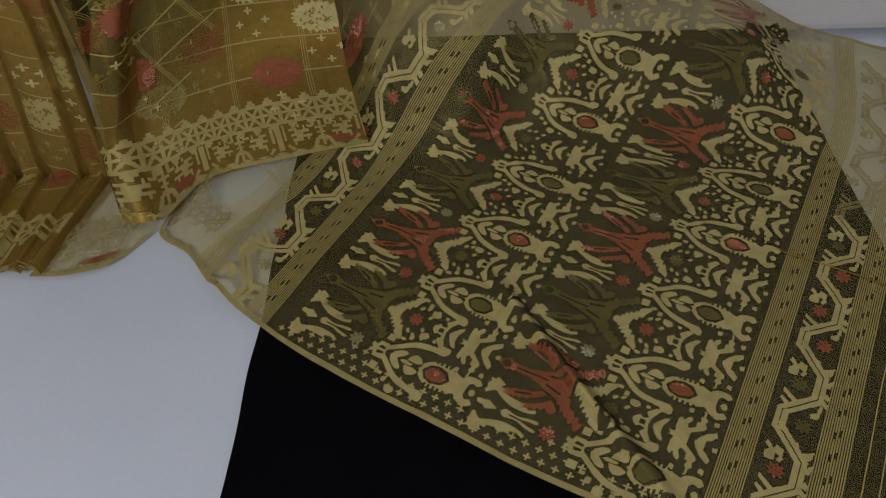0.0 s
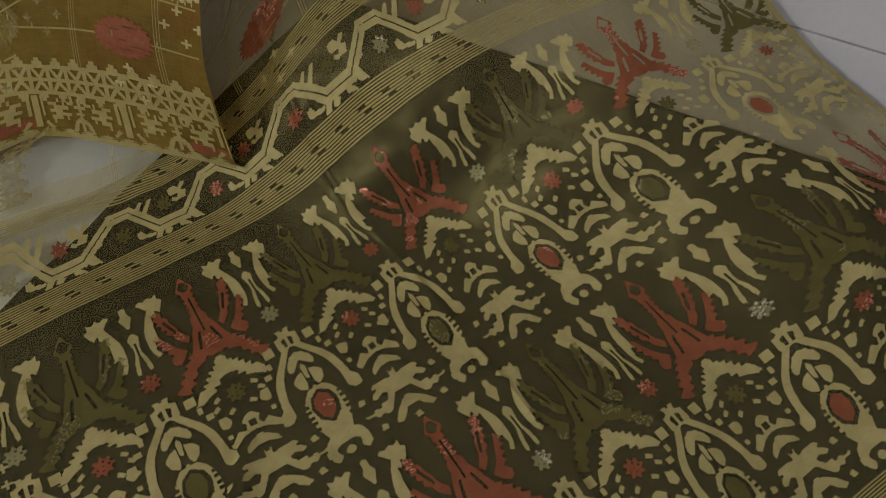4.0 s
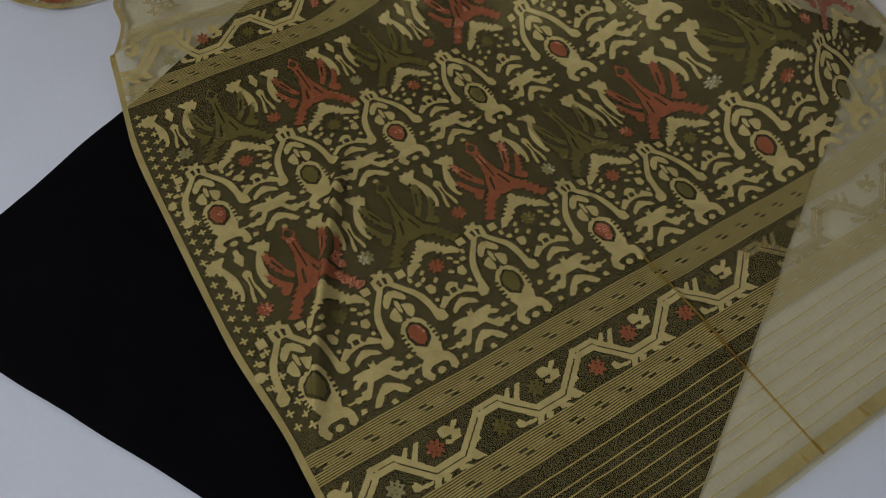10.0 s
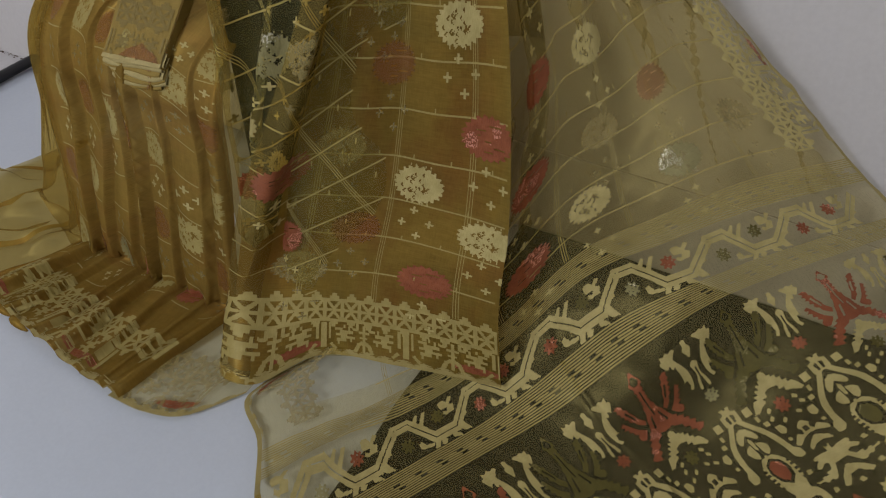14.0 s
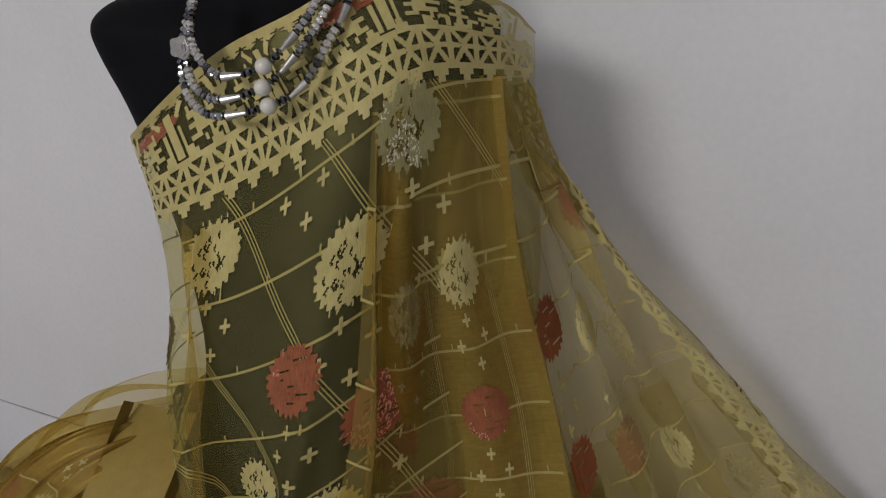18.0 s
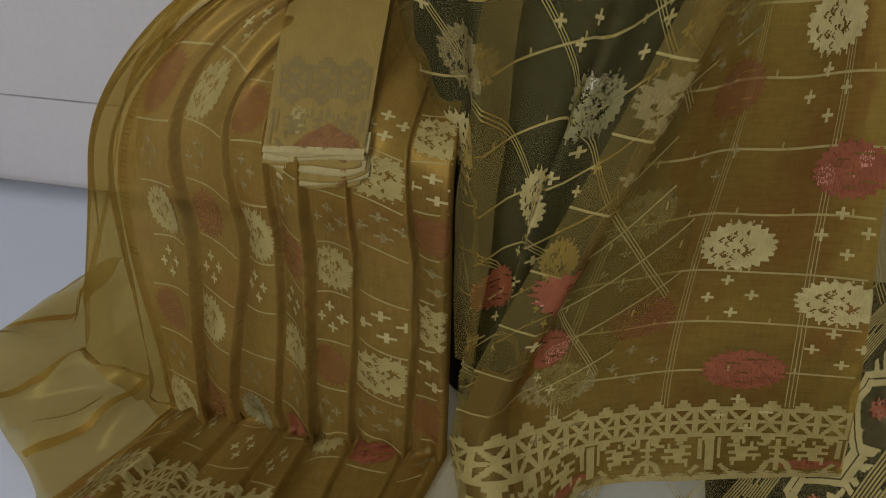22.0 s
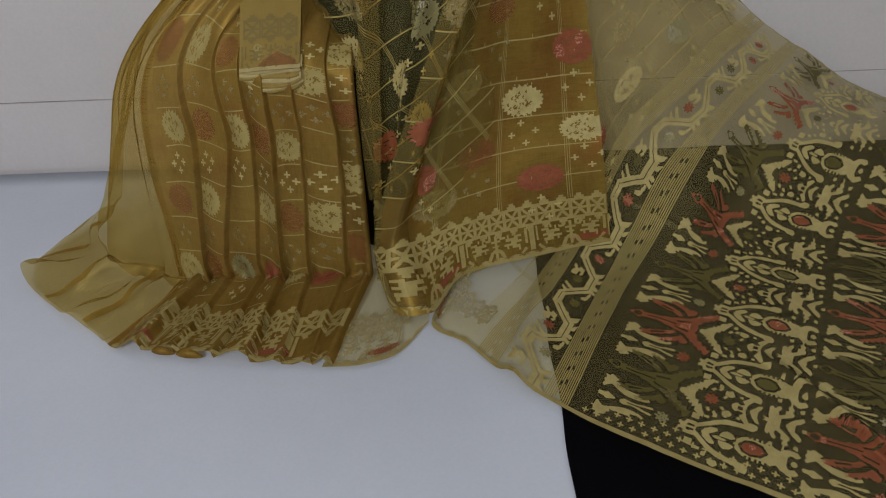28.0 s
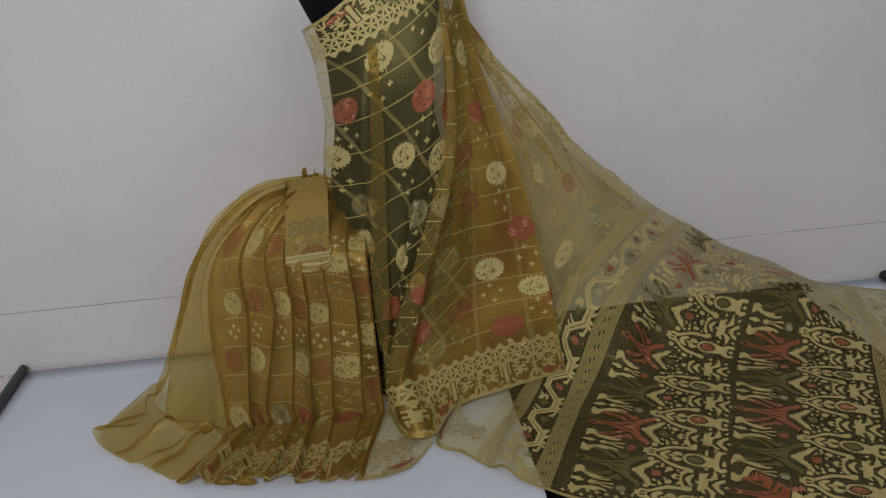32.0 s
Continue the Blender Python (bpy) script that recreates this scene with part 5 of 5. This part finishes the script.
# ---- the necklace ----
GLASS_GREY = surface("grey_crystal", (0.26, 0.26, 0.265), (0.52, 0.51, 0.50), 0.10, 300, 900, 0.0, 0.9)
HEMATITE = surface("dark_hematite", (0.07, 0.07, 0.078), (0.20, 0.20, 0.215), 0.12, 300, 900, 0.0, 1.0)
CLEAR = surface("clear_crystal", (0.44, 0.425, 0.40), (0.74, 0.71, 0.67), 0.07, 300, 900, 0.0, 0.75)
PEARL = surface("cream_pearl", (0.52, 0.48, 0.42), (0.60, 0.56, 0.50), 0.22, 100, 500, 0.0)
PEWTER = surface("brushed_pewter", (0.38, 0.36, 0.33), (0.55, 0.53, 0.50), 0.3, 400, 900, 0.1, 0.9)
CORD = surface("grey_cord", (0.22, 0.21, 0.20), (0.36, 0.34, 0.33), 0.7, 300, 900, 0.4)


def ball_mesh(name, r, squash, mat, facets=True):
    bm = bmesh.new()
    bmesh.ops.create_uvsphere(bm, u_segments=8 if facets else 18, v_segments=6 if facets else 12, radius=r)
    for v in bm.verts:
        v.co.z *= squash
    me = bpy.data.meshes.new(name)
    bm.to_mesh(me)
    bm.free()
    me.materials.append(mat)
    if not facets:
        me.polygons.foreach_set("use_smooth", [True] * len(me.polygons))
    return me


def cone_mesh(name, r0, r1, length, mat):
    bm = bmesh.new()
    bmesh.ops.create_cone(bm, cap_ends=True, segments=12, radius1=r0, radius2=r1, depth=length)
    me = bpy.data.meshes.new(name)
    bm.to_mesh(me)
    bm.free()
    me.materials.append(mat)
    return me


def rose_disc(owner, place):
    bm = bmesh.new()
    for ring, (r, h, turn) in enumerate(((0.0078, 0.0, 0.0), (0.0061, 0.0014, 0.3), (0.0042, 0.0026, 0.7), (0.0024, 0.0036, 1.1))):
        n = 30
        loop = [bm.verts.new((r * (1 + 0.10 * math.cos(5 * a + turn * 3)) * math.cos(a), r * (1 + 0.10 * math.cos(5 * a + turn * 3)) * math.sin(a), h)) for a in [2 * math.pi * k / n for k in range(n)]]
        low = [bm.verts.new((v.co.x * 0.96, v.co.y * 0.96, h - 0.0022)) for v in loop]
        bm.faces.new(loop)
        for k in range(n):
            bm.faces.new((low[k], low[(k + 1) % n], loop[(k + 1) % n], loop[k]))
    ob = part("rose_disc", bm, CLEAR, owner, "carved pale rose disc")
    ob.matrix_world = Matrix.Translation(place) @ Vector((0.358, -0.934, 0.15)).to_track_quat("Z", "Y").to_matrix().to_4x4()
    return ob


def necklace():
    base = tagged(new("necklace"), "three-strand grey crystal bead necklace with pearls and pewter cones", "necklace")
    grey, dark, clear = ball_mesh("bead", 0.0036, 0.78, GLASS_GREY), ball_mesh("bead", 0.0035, 0.72, HEMATITE), ball_mesh("bead", 0.0037, 0.78, CLEAR)
    ring = ball_mesh("spacer", 0.0034, 0.35, HEMATITE)
    pearl = ball_mesh("pearl", 0.0060, 1.0, PEARL, False)
    cone = cone_mesh("cone", 0.0034, 0.0016, 0.015, PEWTER)
    left, right = (-0.5620, 1.1080, 1.0210), (-0.4700, 1.1560, 1.0500)
    strands = [
        [left, (-0.5530, 1.0870, 0.9960), (-0.5400, 1.0740, 0.9800), (-0.5170, 1.0690, 0.9660), (-0.4842, 1.0760, 0.9730), (-0.4720, 1.0900, 0.9880), (-0.4650, 1.1090, 1.0060), (-0.4660, 1.1330, 1.0280), right],
        [left, (-0.5560, 1.0850, 0.9860), (-0.5420, 1.0690, 0.9600), (-0.5200, 1.0650, 0.9500), (-0.4849, 1.0735, 0.9590), (-0.4700, 1.0870, 0.9750), (-0.4600, 1.1060, 0.9960), (-0.4570, 1.1320, 1.0230), right],
        [left, (-0.5600, 1.0830, 0.9780), (-0.5450, 1.0670, 0.9500), (-0.5220, 1.0630, 0.9390), (-0.4814, 1.0735, 0.9465), (-0.4610, 1.0860, 0.9590), (-0.4510, 1.1050, 0.9850), (-0.4470, 1.1300, 1.0140), right]]
    for guide in strands:
        g = np.array(guide) + np.array((0.0135, -0.022, 0.001))
        knots = np.concatenate([[0], np.cumsum(np.linalg.norm(np.diff(g, axis=0), axis=1))])
        total, mid = knots[-1], knots[4]
        thread = tube_mesh("strand", [tuple(v) for v in hermite(knots, g, np.linspace(0, total, 60))], 0.0006, CORD, base, 6)
        # the order of beads, from the pearl outwards on both sides
        seq, s = [], mid
        for sign in (1, -1):
            order = ["pearl"] if sign == 1 else []
            order += ["ring", "dark", "ring", "cone", "ring"] + ["grey", "grey", "dark", "grey"] * 1 + ["clear"] * 4 + ["ring", "cone", "ring"][: (3 if sign == 1 else 0)] + ["dark", "grey", "clear", "dark"] * 6
            s = mid + sign * (0.0 if sign == 1 else 0.0065)
            for name in order:
                size = {"pearl": 0.0118, "ring": 0.0026, "dark": 0.0045, "grey": 0.0051, "clear": 0.0053, "cone": 0.0150}[name]
                if name == "pearl":
                    seq.append((mid, name, sign))
                    s = mid + sign * 0.0062
                    continue
                at = s + sign * size / 2
                s += sign * size
                if 0.003 < at < total - 0.003:
                    seq.append((at, name, sign))
        for at, name, sign in seq:
            pos = hermite(knots, g, np.array([at, min(at + 0.002, total)]))
            data = {"pearl": pearl, "ring": ring, "dark": dark, "grey": grey, "clear": clear, "cone": cone}[name]
            ob = new({"ring": "spacer"}.get(name, name if name in ("pearl", "cone") else "bead"), data)
            ob.parent = thread
            d = Vector(pos[1] - pos[0]).normalized() * (1 if name != "cone" else -sign)
            ob.matrix_world = Matrix.Translation(Vector(pos[0])) @ d.to_track_quat("Z", "Y").to_matrix().to_4x4()
    rose_disc(base, Vector((-0.5365, 1.0490, 0.9840)))
    neck = [(-0.5485, 1.0860, 1.0220), (-0.5650, 1.1180, 1.0400)]
    for k in range(9):
        a = radians(218 - 32 * k)
        r = 0.059 if k < 5 else 0.046
        neck.append((-0.534 + r * math.cos(a), 1.205 + r * math.sin(a), 1.058 + 0.018 * math.sin(math.pi * k / 8)))
    neck += [(-0.4760, 1.1560, 1.0540), (-0.4565, 1.1340, 1.0510)]
    tube_mesh("cord", neck, 0.0012, CORD, base, 8, "twisted grey cord")
    return base


necklace()

# ---- the safety pin at the shoulder ----
pin = tagged(new("safety_pin"), "small open steel safety pin stuck through the shoulder fold", "pin")
tube_mesh("pin_wire", [(-0.4480, 1.2400, 1.0270), (-0.4700, 1.2430, 1.0375), (-0.4745, 1.2440, 1.0405), (-0.4740, 1.2440, 1.0435), (-0.4705, 1.2435, 1.0440), (-0.4580, 1.2420, 1.0385), (-0.4470, 1.2400, 1.0320)], 0.0007, PEWTER, pin, 8)
tube_mesh("pin_cap", [(-0.4765, 1.2440, 1.0400), (-0.4715, 1.2435, 1.0450)], 0.0018, PEWTER, pin, 8)

# ---- clutter by the right end of the sheet ----
YELLOW = surface("yellow_plastic", (0.42, 0.30, 0.04), (0.55, 0.40, 0.07), 0.4, 30, 200, 0.1)
MATTE_GREY = surface("matte_grey", (0.10, 0.095, 0.09), (0.17, 0.16, 0.15), 0.8, 14, 200, 0.4)
SMOKE, nt, outn = material("clear_tape_film")
glass = node(nt, "BsdfPrincipled", Roughness=0.12)
glass.inputs["Base Color"].default_value = (0.75, 0.74, 0.70, 1)
see = node(nt, "BsdfTransparent")
mixn = node(nt, "MixShader", Fac=0.28)
nt.links.new(see.outputs[0], mixn.inputs[1])
nt.links.new(glass.outputs[0], mixn.inputs[2])
nt.links.new(mixn.outputs[0], outn.inputs[0])


def ring_part(name, r0, r1, width, mat, owner, m):
    bm = bmesh.new()
    n = 48
    rows = []
    for k in range(n):
        a = 2 * math.pi * k / n
        c, s = math.cos(a), math.sin(a)
        rows.append([bm.verts.new((r * c, y, r * s)) for r, y in ((r0, -width / 2), (r1, -width / 2), (r1, width / 2), (r0, width / 2))])
    for k in range(n):
        for i in range(4):
            bm.faces.new((rows[k][i], rows[k][(i + 1) % 4], rows[(k + 1) % n][(i + 1) % 4], rows[(k + 1) % n][i]))
    bmesh.ops.recalc_face_normals(bm, faces=list(bm.faces))
    ob = part(name, bm, mat, owner)
    ob.matrix_world = m
    return smooth(ob)


tape = tagged(new("tape_roll"), "large clear tape roll with a yellow cutter, standing by the wall", "tape")
stand = Matrix.Translation((1.135, 1.375, 0.070)) @ Matrix.Rotation(radians(-14), 4, "Z")
ring_part("film", 0.052, 0.074, 0.050, SMOKE, tape, stand)
ring_part("core", 0.044, 0.051, 0.050, MATTE_GREY, tape, stand)
cutter = part("cutter", box_bm(-0.004, 0.10, -0.030, 0.030, 0.004, 0.016, 0.003), YELLOW, tape, "yellow plastic cutter")
cutter.matrix_world = stand @ Matrix.Translation((-0.040, 0, 0.030)) @ Matrix.Rotation(radians(22), 4, "Y")
blade = part("blade_guard", box_bm(-0.02, 0.02, -0.012, 0.012, 0.0, 0.008, 0.002), BLACKROD, tape)
blade.matrix_world = Matrix.Translation((1.035, 1.335, -0.004)) @ Matrix.Rotation(radians(-20), 4, "Z")
tube_mesh("film_end", [(1.05, 1.38, 0.045), (1.08, 1.36, 0.02), (1.12, 1.33, 0.012)], 0.0012, CLEAR, tape, 6)
tube_mesh("film_end", [(1.055, 1.365, 0.02), (1.09, 1.35, 0.014), (1.135, 1.34, 0.012)], 0.0012, CLEAR, tape, 6)

# a dark bundle of black netting behind the far corner of the pallu
def netting():
    rnd = random.Random(5)
    verts, faces = [], []
    n, m = 26, 10
    for i in range(n):
        f = i / (n - 1)
        for k in range(m):
            g = k / (m - 1)
            verts.append((0.585 + 0.075 * f + 0.006 * math.sin(f * 31 + g * 4), 1.452 - 0.070 * g * (0.6 + 0.4 * f) + rnd.uniform(-0.003, 0.003), 0.004 + 0.010 * abs(math.sin(f * 9 + g * 5)) + rnd.uniform(0, 0.003)))
    faces = [(i * m + k, i * m + k + 1, (i + 1) * m + k + 1, (i + 1) * m + k) for i in range(n - 1) for k in range(m - 1)]
    return tagged(mesh_part("black_scrap", verts, faces, BLACKCLOTH), "crumpled scrap of black netting at the foot of the wall", "cloth scrap")


netting()


# flat grey rounded shape close against the back wall, wider towards the bottom
def grey_wall_shape():
    rows, sides = 16, 20
    verts, faces = [], []
    for j in range(rows):
        g = j / (rows - 1)
        w, d = 0.05 + 0.055 * g ** 0.7, 0.012 + 0.020 * math.sin(math.pi * min(1, g * 0.9))
        if j == rows - 1:
            w, d = w * 0.9, d * 0.4
        for k in range(sides):
            a = 2 * math.pi * k / sides
            verts.append((1.105 + w * math.cos(a), 1.436 + d * math.sin(a), 0.93 - 0.315 * g + 0.01 * math.cos(2 * a)))
    faces = [(j * sides + k, j * sides + (k + 1) % sides, (j + 1) * sides + (k + 1) % sides, (j + 1) * sides + k) for j in range(rows - 1) for k in range(sides)]
    faces += [tuple(range(sides)), tuple((rows - 1) * sides + k for k in range(sides))[::-1]]
    return tagged(mesh_part("grey_wall_shape", verts, faces, MATTE_GREY), "grey rounded shape on the back wall, wider towards the bottom", "bag")


grey_wall_shape()

# ---- dirt along the foot of the wall in the corner ----
def dirt():
    rnd = random.Random(9)
    bm = bmesh.new()
    for k in range(260):
        near = k < 110
        x = -1.925 + (abs(rnd.gauss(0, 0.035)) if near else 0.55 * rnd.random())
        y, z = 1.4605 - abs(rnd.gauss(0, 0.012 if near else 0.004)), -0.011
        if near and rnd.random() < 0.45:
            x, y = -1.925 + abs(rnd.gauss(0, 0.012)), 1.28 + 0.18 * rnd.random()
        r = rnd.uniform(0.0012, 0.0046) if near else rnd.uniform(0.0006, 0.0024)
        res = bmesh.ops.create_icosphere(bm, subdivisions=1, radius=r)
        long = rnd.uniform(0.8, 3.2)
        for v in res["verts"]:
            v.co = Vector((x + v.co.x * long, y + v.co.y * rnd.uniform(0.8, 1.1), z + max(0, v.co.z * 0.5 + r * 0.3)))
    return tagged(part("corner_dirt", bm, DIRT), "brown dirt crumbs along the foot of the wall", "dirt", kind="stuff")


dirt()
